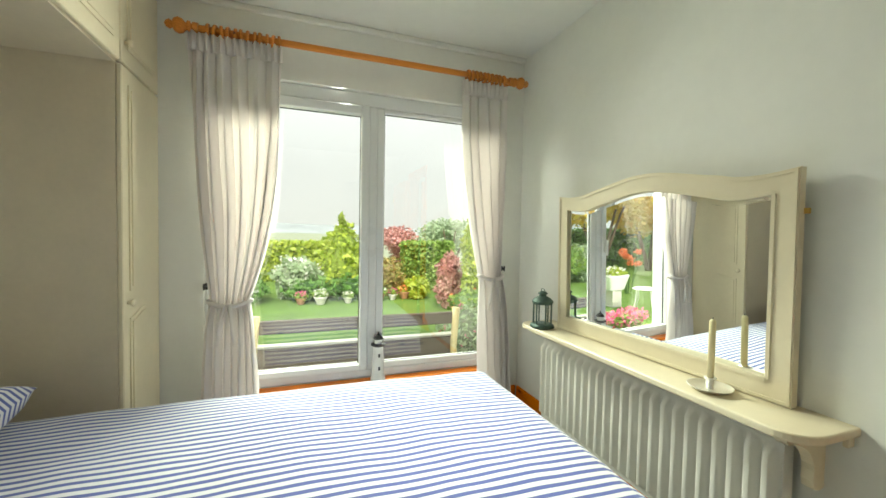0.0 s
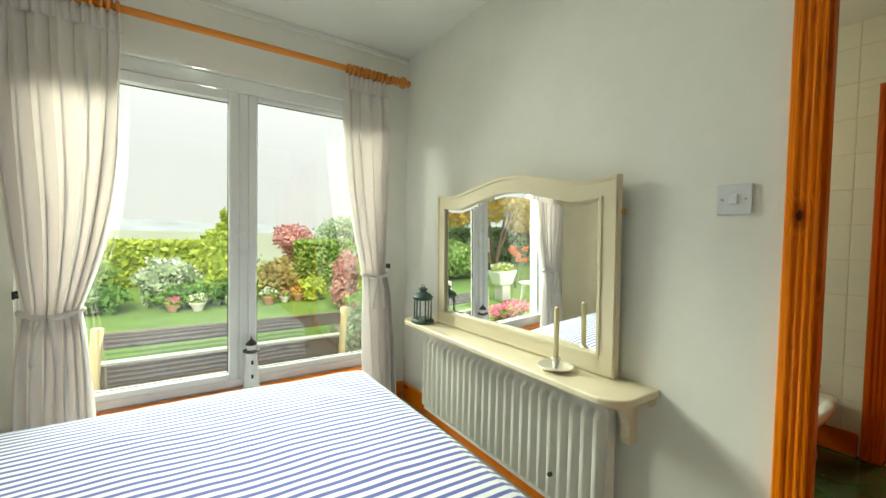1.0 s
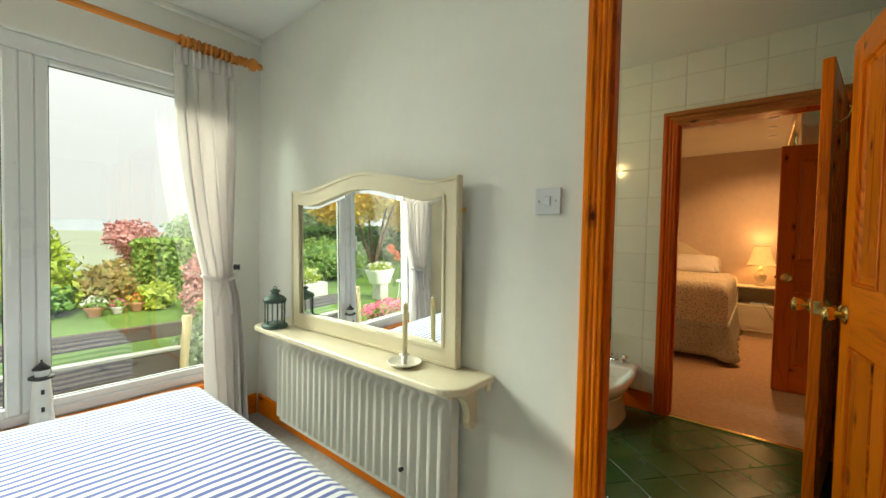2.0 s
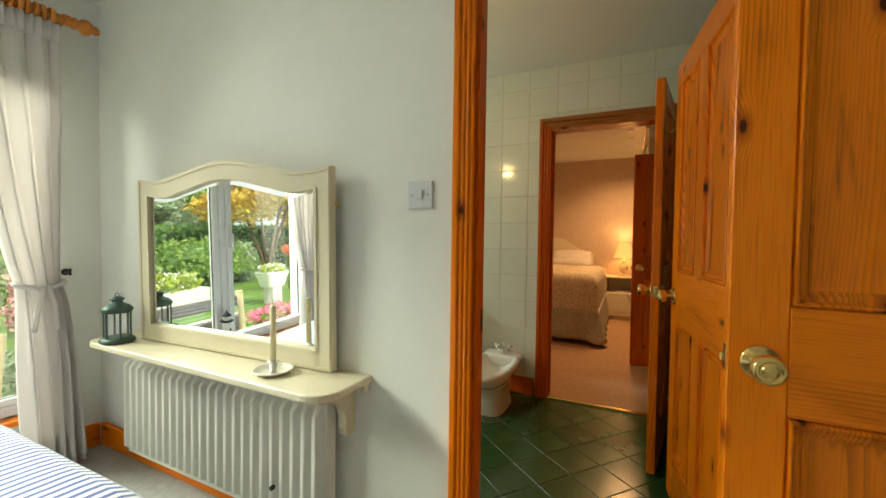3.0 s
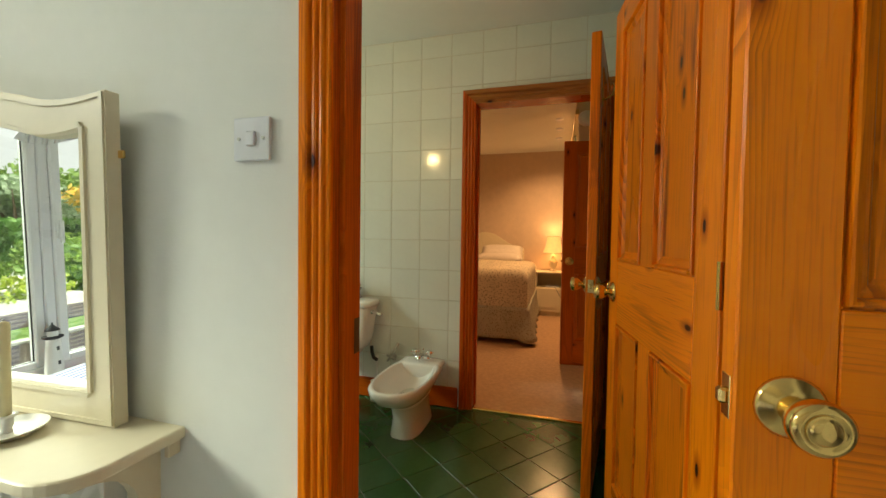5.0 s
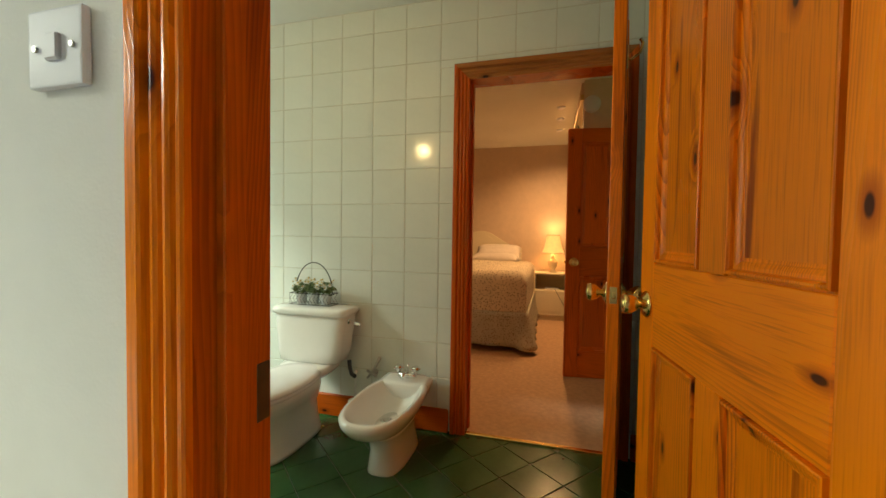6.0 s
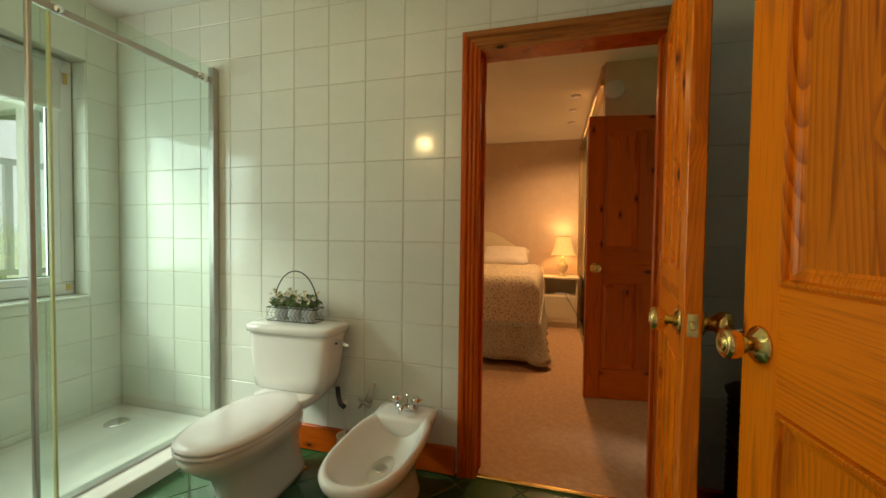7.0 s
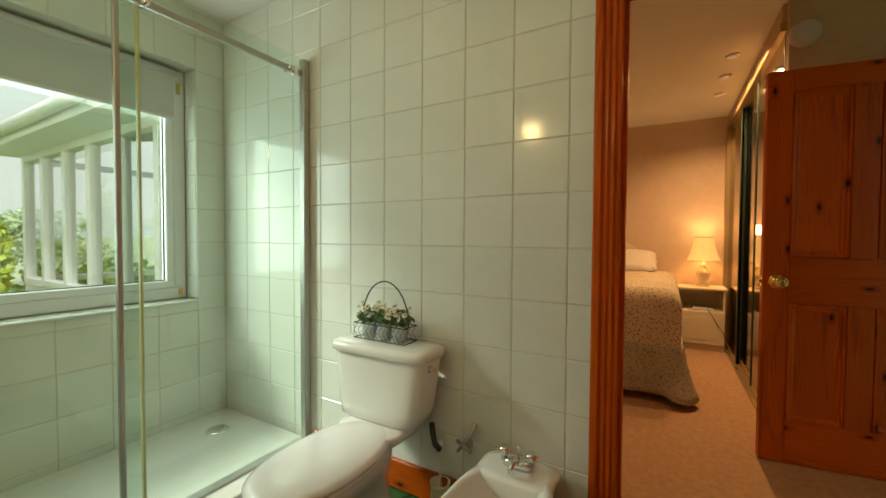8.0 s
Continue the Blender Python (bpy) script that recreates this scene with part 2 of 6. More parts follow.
GASKET = M("black_gasket", (0.02, 0.02, 0.022), 0.6, var=0.2)
RADW = M("radiator_enamel", (0.80, 0.79, 0.74), 0.35, var=0.03, scale=8)
PINE, PINEX, PINEY = pine("pine_upright"), pine("pine_cross", "x"), pine("pine_sill", "y", flat="x")
PINEC = pine("pine_casing", "z", flat="x")
PINEP = pine("pine_panel", figure=0.85, lines=70.0)
PINEDX = pine("dark_pine_cross", "x", (0.58, 0.105, 0.003), (0.21, 0.026, 0.0015))
PINEDY = pine("dark_pine_skirting", "y", (0.58, 0.105, 0.003), (0.21, 0.026, 0.0015), flat="x")
PINED = pine("dark_pine", "z", (0.58, 0.105, 0.003), (0.21, 0.026, 0.0015))
RODW = pine("rod_pine", "x", (0.70, 0.26, 0.05), (0.36, 0.10, 0.018), 0.35)
BRASS = M("polished_brass", (0.80, 0.56, 0.20), 0.16, 1.0, var=0.08, scale=20)
CHROME = M("chrome", (0.82, 0.82, 0.82), 0.1, 1.0, var=0.04, scale=25)
STEEL = M("brushed_steel", (0.50, 0.50, 0.47), 0.42, 0.85, var=0.06, scale=30)
PORC = M("white_porcelain", (0.83, 0.82, 0.78), 0.07, coat=0.5, var=0.02, scale=3)
SEATW = M("white_seat_plastic", (0.82, 0.80, 0.79), 0.16, var=0.02, scale=3)
TILE = vary(M("glazed_wall_tile", (0.75, 0.78, 0.72), 0.1, coat=0.4, var=0.025, scale=5, bump=0.06, bscale=6), 0.025)
GROUT = M("cream_grout", (0.62, 0.60, 0.51), 0.85, var=0.12, scale=15, bump=0.2, bscale=150)
FTILE = vary(M("green_floor_tile", (0.026, 0.088, 0.026), 0.22, coat=0.1, var=0.14, scale=5, bump=0.03, bscale=12), 0.12)
FGROUT = M("floor_grout", (0.11, 0.14, 0.085), 0.85, var=0.2, scale=20)
CARPET = M("pink_beige_carpet", (0.52, 0.32, 0.18), 0.95, var=0.16, scale=30, bump=0.9, bscale=260)
CARPET1 = M("bedroom_carpet", (0.42, 0.42, 0.40), 0.95, var=0.16, scale=30, bump=0.9, bscale=260)
CURT = M("lilac_cream_curtain", (0.88, 0.84, 0.83), 0.9, var=0.05, scale=20, bump=0.25, bscale=300, stretch=(1, 1, 0.15))
cn, cl_ = CURT.node_tree.nodes, CURT.node_tree.links
ctr, cmx = cn.new("ShaderNodeBsdfTranslucent"), cn.new("ShaderNodeMixShader")
ctr.inputs[0].default_value, cmx.inputs[0].default_value = (0.92, 0.88, 0.86, 1), 0.38
cl_.new(cn["Principled BSDF"].outputs[0], cmx.inputs[1]), cl_.new(ctr.outputs[0], cmx.inputs[2]), cl_.new(cmx.outputs[0], cn["Material Output"].inputs[0])
LANT = M("verdigris_metal", (0.075, 0.125, 0.105), 0.5, 0.35, var=0.3, scale=30)
WAX = M("ivory_wax", (0.80, 0.70, 0.42), 0.4, var=0.04, scale=20)
PEWTER = M("silver_plate", (0.86, 0.85, 0.82), 0.38, 1.0, var=0.06, scale=30)
PLATE = M("white_switch_plastic", (0.70, 0.71, 0.76), 0.5, var=0.02)
WHITEP = M("white_gloss_paint", (0.80, 0.80, 0.78), 0.35, var=0.04, scale=9)
BLACKP = M("black_paint", (0.025, 0.025, 0.03), 0.45, var=0.2)
STRIPE = striped("navy_white_ticking")
GLASS = glassy("window_glass", gloss=0.085)
SHOWERG = glassy("shower_glass", (0.93, 0.985, 0.95))
MIRROR = M("mirror_silver", (0.90, 0.93, 0.91), 0.0, 1.0)
SMOKE = M("smoked_mirror", (0.22, 0.18, 0.14), 0.03, 1.0, var=0.04)
BLIND = M("grey_blind_fabric", (0.62, 0.63, 0.62), 0.85, var=0.04, scale=40)
QUILT = patchwork("sprigged_quilt")
QUILTB = patchwork("grey_quilt_border", (0.46, 0.43, 0.33), 60, 0.34)
PILLOW = M("pale_pillow_cotton", (0.72, 0.66, 0.60), 0.9, var=0.08, scale=16, bump=0.3, bscale=30)
WICKER = M("dark_wicker", (0.075, 0.045, 0.025), 0.6, var=0.35, scale=60)
GALV = M("galvanised_tin", (0.55, 0.56, 0.56), 0.35, 0.9, var=0.15, scale=40)
WIRE = M("dark_wire", (0.06, 0.06, 0.055), 0.5, 0.6, var=0.2)
PETALW = leafy("white_petals", (0.80, 0.80, 0.74), (0.66, 0.68, 0.55), 0.2)
LEAFA = leafy("sage_leaves", (0.10, 0.17, 0.06), (0.26, 0.33, 0.14))


# ---- mesh helpers ----
def finish(name, bm, mat, parent=None, smooth=False, label=""):
    me = bpy.data.meshes.new(name)
    bm.to_mesh(me)
    bm.free()
    if mat is not None:
        me.materials.append(mat)
    if smooth:
        me.shade_smooth()
    ob = new(name, me)
    if parent is not None:
        ob.parent = parent
    if label:
        tagged(ob, label=label)
    return ob


def part(name, bm, mat, parent, label="", smooth=False):
    return finish(name, bm, mat, parent, smooth, label)


def thing(name, at, label, category, group="", rz=0.0):
    ob = new(name)
    ob.empty_display_size = 0.05
    ob.matrix_basis = pose(*at, 0, 0, rz)
    return tagged(ob, label, category, group)


def box(x0, x1, y0, y1, z0, z1, bevel=0.0, bm=None, seg=1):
    bm = bm or bmesh.new()
    r = bmesh.ops.create_cube(bm, size=1.0)
    vs = r["verts"]
    for v in vs:
        v.co = Vector((x0 + (v.co.x + 0.5) * (x1 - x0), y0 + (v.co.y + 0.5) * (y1 - y0), z0 + (v.co.z + 0.5) * (z1 - z0)))
    if bevel:
        es = list({e for v in vs for e in v.link_edges})
        bmesh.ops.bevel(bm, geom=es, offset=bevel, segments=seg, affect="EDGES", profile=0.7)
    return bm


def lathe(prof, segs=24, at=(0, 0, 0), axis="z", bm=None, cap=True):
    """Turn a profile of (radius, height) pairs."""
    bm = bm or bmesh.new()
    rings = []
    for r, h in prof:
        ring = []
        for i in range(segs):
            a = 2 * math.pi * i / segs
            p = {"z": (r * math.cos(a), r * math.sin(a), h), "x": (h, r * math.cos(a), r * math.sin(a)), "y": (r * math.sin(a), h, r * math.cos(a))}[axis]
            ring.append(bm.verts.new((p[0] + at[0], p[1] + at[1], p[2] + at[2])))
        rings.append(ring)
    for a, c in zip(rings, rings[1:]):
        for i in range(segs):
            bm.faces.new((a[i], a[(i + 1) % segs], c[(i + 1) % segs], c[i]))
    if cap:
        bm.faces.new(rings[0][::-1])
        bm.faces.new(rings[-1])
    return bm


def sweep(pts, r, segs=8, bm=None, radii=None):
    """A round bar along points."""
    bm = bm or bmesh.new()
    pts = [Vector(p) for p in pts]
    rings, up = [], None
    for i, p in enumerate(pts):
        d = (pts[min(i + 1, len(pts) - 1)] - pts[max(i - 1, 0)]).normalized()
        if up is None:
            up = d.orthogonal().normalized()
        up = (up - d * up.dot(d)).normalized()
        side = d.cross(up)
        rr = radii[i] if radii else r
        rings.append([bm.verts.new(p + rr * (math.cos(2 * math.pi * k / segs) * up + math.sin(2 * math.pi * k / segs) * side)) for k in range(segs)])
    for a, c in zip(rings, rings[1:]):
        for k in range(segs):
            bm.faces.new((a[k], a[(k + 1) % segs], c[(k + 1) % segs], c[k]))
    bm.faces.new(rings[0][::-1])
    bm.faces.new(rings[-1])
    return bm


def loft(secs, n=32, bm=None, cap=(True, True)):
    """Rings (z, cx, cy, rx, ry, exponent) joined to one skin; exponent 2 is an ellipse, more is squarer."""
    bm = bm or bmesh.new()
    rings = []
    for z, cx, cy, rx, ry, ex in secs:
        ring = []
        for i in range(n):
            a = 2 * math.pi * i / n
            c, s = math.cos(a), math.sin(a)
            ring.append(bm.verts.new((cx + rx * math.copysign(abs(c) ** (2 / ex), c), cy + ry * math.copysign(abs(s) ** (2 / ex), s), z)))
        rings.append(ring)
    for a, c in zip(rings, rings[1:]):
        for i in range(n):
            bm.faces.new((a[i], a[(i + 1) % n], c[(i + 1) % n], c[i]))
    if cap[0]:
        bm.faces.new(rings[0][::-1])
    if cap[1]:
        bm.faces.new(rings[-1])
    return bm


def slab(outline, axis, a, b, bm=None):
    """Extrude a flat outline of 2D points along an axis from a to b."""
    bm = bm or bmesh.new()
    put = {"x": lambda u, v, w: (w, u, v), "y": lambda u, v, w: (u, w, v), "z": lambda u, v, w: (u, v, w)}[axis]
    lo = [bm.verts.new(put(u, v, a)) for u, v in outline]
    hi = [bm.verts.new(put(u, v, b)) for u, v in outline]
    k = len(lo)
    bm.faces.new(lo[::-1])
    bm.faces.new(hi)
    for i in range(k):
        bm.faces.new((lo[i], lo[(i + 1) % k], hi[(i + 1) % k], hi[i]))
    bmesh.ops.recalc_face_normals(bm, faces=bm.faces[:])
    return bm


def structure(ob, label, category):
    return tagged(ob, label, category, kind="structure")


def wall(name, axis, a, b, u0, u1, z0, z1, mat, label, hole=None):
    """A wall of thickness a..b along an axis, from u0 to u1, with one opening (u0, u1, z0, z1)."""
    bm = bmesh.new()
    cells = [(u0, u1, z0, z1)]
    if hole:
        h0, h1, g0, g1 = hole
        cells = [(u0, h0, z0, z1), (h1, u1, z0, z1), (h0, h1, g1, z1)] + ([(h0, h1, z0, g0)] if g0 > z0 else [])
    for c0, c1, d0, d1 in cells:
        box(a, b, c0, c1, d0, d1, bm=bm) if axis == "x" else box(c0, c1, a, b, d0, d1, bm=bm)
    bmesh.ops.remove_doubles(bm, verts=bm.verts[:], dist=0.0001)
    return structure(finish(name, bm, mat), label, "wall")


# ---- the rooms ----
H1, H2 = 2.46, 2.45
wall("wall_north", "y", 2.29, 2.54, -1.35, 1.49, 0, H1, WALL, "white painted plaster wall with the garden window", (-0.50, 1.32, 0.28, 2.085))
wall("wall_east", "x", 1.49, 1.62, -1.5, 2.54, 0, H1, WALL, "white painted plaster wall with an open doorway", (-0.72, 0.105, 0, 2.05))
wall("wall_west", "x", -1.50, -1.35, -1.5, 2.54, 0, H1, WALL, "white painted plaster wall behind the bed")
wall("wall_south", "y", -1.50, -1.36, -1.35, 1.49, 0, H1, WALL, "white painted plaster wall with a doorway to the hall", (0.58, 1.38, 0, 2.03))
wall("wall_hall", "y", -2.70, -2.60, -1.5, 1.62, 0, H1, WALL, "plain white hall wall")
wall("wall_hall_west", "x", -1.50, -1.40, -2.60, -1.50, 0, H1, WALL, "plain white hall end wall")
wall("wall_hall_east", "x", 1.52, 1.62, -2.60, -1.50, 0, H1, WALL, "plain white hall end wall")
structure(finish("ceiling_bedroom", box(-1.5, 1.62, -2.7, 2.54, H1, H1 + 0.12), CEIL), "white painted bedroom ceiling", "ceiling")
structure(finish("floor_bedroom", box(-1.5, 1.62, -2.7, 2.54, -0.12, 0), CARPET1), "grey-blue bedroom carpet", "floor")
BX0, BX1, BY0, BY1 = 1.626, 3.2975, -1.50, 2.415
structure(finish("floor_bathroom", box(1.62, 3.42, BY0, BY1 + 0.2, -0.12, -0.006), FGROUT), "grouted bathroom floor bed under green tiles", "floor")
structure(finish("ceiling_bathroom", box(1.62, 3.42, BY0 - 0.1, BY1 + 0.3, H2, H2 + 0.12), BATHCEIL), "pale painted bathroom ceiling", "ceiling")
wall("wall_bath_east", "x", BX1, 3.42, BY0, 2.70, 0, H2, GROUT, "bathroom wall under white glazed tiles, with a doorway", (-0.635, 0.185, 0, 2.03))
wall("wall_bath_north", "y", BY1 + 0.0018, 2.70, 1.62, BX1, 0, H2, GROUT, "tiled bathroom wall with a window over the shower", (1.95, 3.13, 0.77, 2.12))
wall("wall_bath_south", "y", BY0 - 0.1, BY0, 1.62, 3.42, 0, H2, WALL, "plain bathroom end wall")
structure(finish("wall_bath_west_lining", box(1.62, BX0, 0.20, BY1, 0, H2), GROUT), "pale lining on the bathroom side", "wall")
structure(finish("cornice_north", box(-1.35, 1.49, 2.262, 2.29, 2.425, 2.46, 0.012, seg=3), CEIL), "narrow plaster cornice above the window", "cornice")
# second bedroom
RX, RY = 6.97, 2.2
wall("wall_room_far", "x", RX, RX + 0.1, -2.1, RY, 0, H2, ROOM2, "beige textured wallpaper behind the second bed")
wall("wall_room_north", "y", RY, RY + 0.1, 3.42, RX + 0.1, 0, H2, ROOM2, "beige wallpapered wall")
wall("wall_room_south", "y", -2.1, -2.0, 3.42, RX + 0.1, 0, H2, ROOM2, "beige wallpapered wall of the lobby")
wall("wall_closet_end", "x", 4.66, 4.74, -1.99, -0.535, 0, H2, ROOM2, "beige wallpapered end wall of the fitted closet")
structure(finish("floor_room", box(3.42, RX + 0.1, -2.1, RY + 0.1, -0.12, 0.004), CARPET), "pinkish beige pile carpet in the second bedroom", "floor")
structure(finish("ceiling_room", box(3.42, RX + 0.1, -2.1, RY + 0.1, H2, H2 + 0.1), CEIL), "cream painted ceiling of the second bedroom", "ceiling")
structure(finish("carpet_strip", box(3.30, 3.42, -0.60, 0.15, -0.12, 0.006), CARPET), "beige carpet carried through the doorway", "floor")
structure(finish("threshold", box(3.285, 3.312, -0.60, 0.15, -0.02, 0.012, 0.003), BRASS), "brass threshold bar between carpet and tiles", "threshold")
finish("roof", box(-1.9, 7.4, -3.2, 2.85, 2.62, 2.8), WHITEP)
structure(bpy.data.objects["roof"], "house roof slab with white eaves", "roof")


def skirting(name, x0, x1, y0, y1, h=0.13, mat=PINEY):
    ob = finish(name, box(x0, x1, y0, y1, 0.0, h, 0.006), mat)
    return structure(ob, "varnished pine skirting board", "baseboard")


skirting("baseboard_east", 1.472, 1.49, 0.16, 2.27)
skirting("baseboard_north", -0.73, 1.472, 2.272, 2.29, mat=PINEX)
skirting("baseboard_bath", 3.268, 3.289, 0.25, 1.60, 0.135, PINEDY)
skirting("baseboard_bath_end", 3.268, 3.289, -1.49, -0.70, 0.135, PINEDY)


def architrave(name, axis, face, sign, u0, u1, top, width, mat, matx, label, foot=0.0):
    """Moulded pine casing round an opening: two legs and a head, mitred."""
    root = structure(new(name), label, "door frame")
    # thin at the opening, two beads, then a thick flat back band
    prof = [(0.0, -0.0005), (0.0, 0.008), (0.04, 0.011), (0.11, 0.0115), (0.14, 0.008), (0.17, 0.008), (0.20, 0.013), (0.26, 0.0155), (0.33, 0.0145), (0.37, 0.0095), (0.40, 0.0095),
            (0.43, 0.0145), (0.49, 0.0175), (0.56, 0.0165), (0.60, 0.0115), (0.64, 0.0115), (0.68, 0.020), (0.73, 0.0225), (0.95, 0.0225), (1.0, 0.019), (1.0, -0.0005)]

    def run(ends, mat_, nm):
        """ends(s) gives the two (u, z) ends of the line at s across the casing."""
        bm = bmesh.new()
        lines = []
        for q, d in prof:
            x = face + sign * d
            lines.append([bm.verts.new((x, u, z)) for u, z in ends(q)])
        for c, e in zip(lines, lines[1:]):
            bm.faces.new((c[0], c[1], e[1], e[0]))
        bm.faces.new([c[0] for c in lines])
        bm.faces.new([c[1] for c in lines][::-1])
        bm.faces.new((lines[-1][0], lines[-1][1], lines[0][1], lines[0][0]))
        bmesh.ops.recalc_face_normals(bm, faces=bm.faces[:])
        part(nm, bm, mat_, root)

    run(lambda q: ((u0 - q * width, foot), (u0 - q * width, top + q * width)), mat, "casing_leg")
    run(lambda q: ((u1 + q * width, foot), (u1 + q * width, top + q * width)), mat, "casing_leg")
    run(lambda q: ((u0 - q * width, top + q * width), (u1 + q * width, top + q * width)), matx, "casing_head")
    return root


def lining(root, x0, x1, u0, u1, top, stop, mat, matx):
    part("jamb", box(x0, x1, u1 - 0.028, u1, 0, top, 0.002), mat, root)
    part("jamb", box(x0, x1, u0, u0 + 0.028, 0, top, 0.002), mat, root)
    part("jamb_head", box(x0, x1, u0 + 0.028, u1 - 0.028, top - 0.028, top, 0.002), matx, root)
    part("door_stop", box(stop, stop + 0.035, u1 - 0.04, u1 - 0.027, 0, top - 0.028, 0.002), mat, root)
    part("door_stop", box(stop, stop + 0.035, u0 + 0.027, u0 + 0.04, 0, top - 0.028, 0.002), mat, root)


f1 = architrave("door_frame_bedroom", "x", 1.489, -1, -0.70, 0.067, 2.03, 0.065, PINEC, PINEY, "varnished knotty pine door frame with fluted casing")
# the casing's pine, darkened for shade on jambs turned from the window
PINEJ = pine("pine_jamb_shaded", "z", (0.68, 0.150, 0.005), (0.27, 0.036, 0.002))
lining(f1, 1.489, 1.622, -0.72, 0.105, 2.05, 1.53, PINEJ, PINEY)
part("strike_plate", box(1.594, 1.618, 0.0755, 0.0775, 0.862, 0.942, 0.001), M("aged_steel", (0.12, 0.09, 0.06), 0.5, 0.7, var=0.3), f1, "dark worn strike plate")
f2 = architrave("door_frame_bathroom", "x", 3.291, -1, -0.605, 0.155, 1.985, 0.085, PINED, pine("pine_head", "y", (0.40, 0.15, 0.035), (0.15, 0.04, 0.01)), "dark varnished pine door frame in the tiled wall")
lining(f2, 3.291, 3.42, -0.635, 0.185, 2.013, 3.36, PINED, PINED)


# ---- doors ----
def knob(parent, x, z, side, t):
    """Round brass knob with its rose, on the side +1 or -1 of a leaf."""
    y = side * t / 2
    prof = [(0.012, 0.0), (0.012, 0.024), (0.020, 0.031), (0.028, 0.043), (0.0305, 0.054), (0.0295, 0.062), (0.025, 0.067), (0.018, 0.0665), (0.0165, 0.064), (0.014, 0.068), (0.012, 0.070), (0.004, 0.070)]
    k = part("knob", lathe(prof if side > 0 else [(r, -h) for r, h in prof][::-1], 28, (x, y, z), "y"), BRASS, parent, "polished brass door knob", True)
    rp = [(0.038, 0.0), (0.038, 0.003), (0.034, 0.007), (0.029, 0.009), (0.024, 0.014), (0.016, 0.016)]
    part("rose", lathe(rp, 24, (x, y, z), "y") if side > 0 else lathe([(r, -h) for r, h in rp][::-1], 24, (x, y, z), "y"), BRASS, k, smooth=True)


def panel_door(name, at, rz, w, label, mat=PINE, matx=PINEX, h=1.985, t=0.04, knob_z=0.93, sides=(1, -1)):
    """Four-panel pine door; hinge at the origin, leaf along +x."""
    root = thing(name, at, label, "door", rz=rz)
    s, z0 = 0.105, 0.008
    top, lock0, lock1, bot = h - 0.105, 0.822, 1.05, 0.22
    part("stile", box(0, s, -t / 2, t / 2, z0, h, 0.003), mat, root)
    part("stile", box(w - s, w, -t / 2, t / 2, z0, h, 0.003), mat, root)
    for a, b in ((z0, bot), (lock0, lock1), (top, h)):
        part("rail", box(s, w - s, -t / 2, t / 2, a, b, 0.002), matx, root)
    m0, m1 = w / 2 - 0.05, w / 2 + 0.05
    for a, b in ((bot, lock0), (lock1, top)):
        part("muntin", box(m0, m1, -t / 2, t / 2, a, b, 0.002), mat, root)
        for c, d in ((s, m0), (m1, w - s)):
            bm = box(c - 0.006, d + 0.006, -0.006, 0.006, a - 0.006, b + 0.006)
            pn = part("panel", bm, PINEP if mat is PINE else mat, root)
            bm = bmesh.new()
            for q in (-1, 1):
                # ogee round the panel, mitred at its corners
                ring = []
                for d_in, y in ((0.0, t / 2 - 0.006), (0.003, t / 2 - 0.006), (0.0042, t / 2 + 0.003), (0.007, t / 2 + 0.0045), (0.0105, t / 2 + 0.004), (0.0135, t / 2 - 0.001), (0.0145, t / 2 - 0.0065), (0.021, t / 2 - 0.0075), (0.028, t / 2 - 0.0105), (0.030, 0.0075), (0.036, 0.0062)):
                    ring.append([bm.verts.new((u, q * y, w)) for u, w in ((c + d_in, a + d_in), (d - d_in, a + d_in), (d - d_in, b - d_in), (c + d_in, b - d_in))])
                for r0, r1 in zip(ring, ring[1:]):
                    for k in range(4):
                        vs = (r0[k], r0[(k + 1) % 4], r1[(k + 1) % 4], r1[k])
                        bm.faces.new(vs[::-1] if q > 0 else vs)
            part("moulding", bm, mat, pn)
    for q in sides:
        knob(root, w - 0.058, knob_z, q, t)
    part("latch_plate", box(w - 0.002, w + 0.0015, -0.0115, 0.0115, knob_z - 0.028, knob_z + 0.028, 0.001), BRASS, root, "brass latch plate")
    part("latch_bolt", box(w, w + 0.011, -0.007, 0.007, knob_z - 0.01, knob_z + 0.01, 0.003), BRASS, root)
    for z in (0.22, 1.0, 1.72):
        part("hinge", lathe([(0.006, z), (0.006, z + 0.09)], 10, (-0.002, t / 2, 0)), BRASS, root)
    return root


panel_door("hall_door", (1.402, -1.335, 0), 90.4, 0.765, "varnished knotty pine panel door standing open beside the doorway")
panel_door("bathroom_door", (1.655, -0.668, 0), 6.3, 0.81, "varnished pine panel door with brass knobs, swung into the bathroom")
ens = panel_door("ensuite_door", (3.275, -0.622, 0), 170.2, 0.735, "honey pine panel door standing open over green tiles", PINE, PINEX)
hk = part("coat_hook", sweep([(0.655, 0.02, 1.73), (0.655, 0.035, 1.728), (0.655, 0.060, 1.745), (0.655, 0.068, 1.775), (0.655, 0.060, 1.79)], 0.005, 8), BRASS, ens, "small brass coat hook", True)
part("hook_plate", box(0.643, 0.667, 0.0195, 0.024, 1.70, 1.775, 0.002), BRASS, hk)
panel_door("bedroom_door", (4.53, -1.165, 0), 97.5, 0.765, "reddish pine panel door standing open on carpet", PINED, PINEDX)


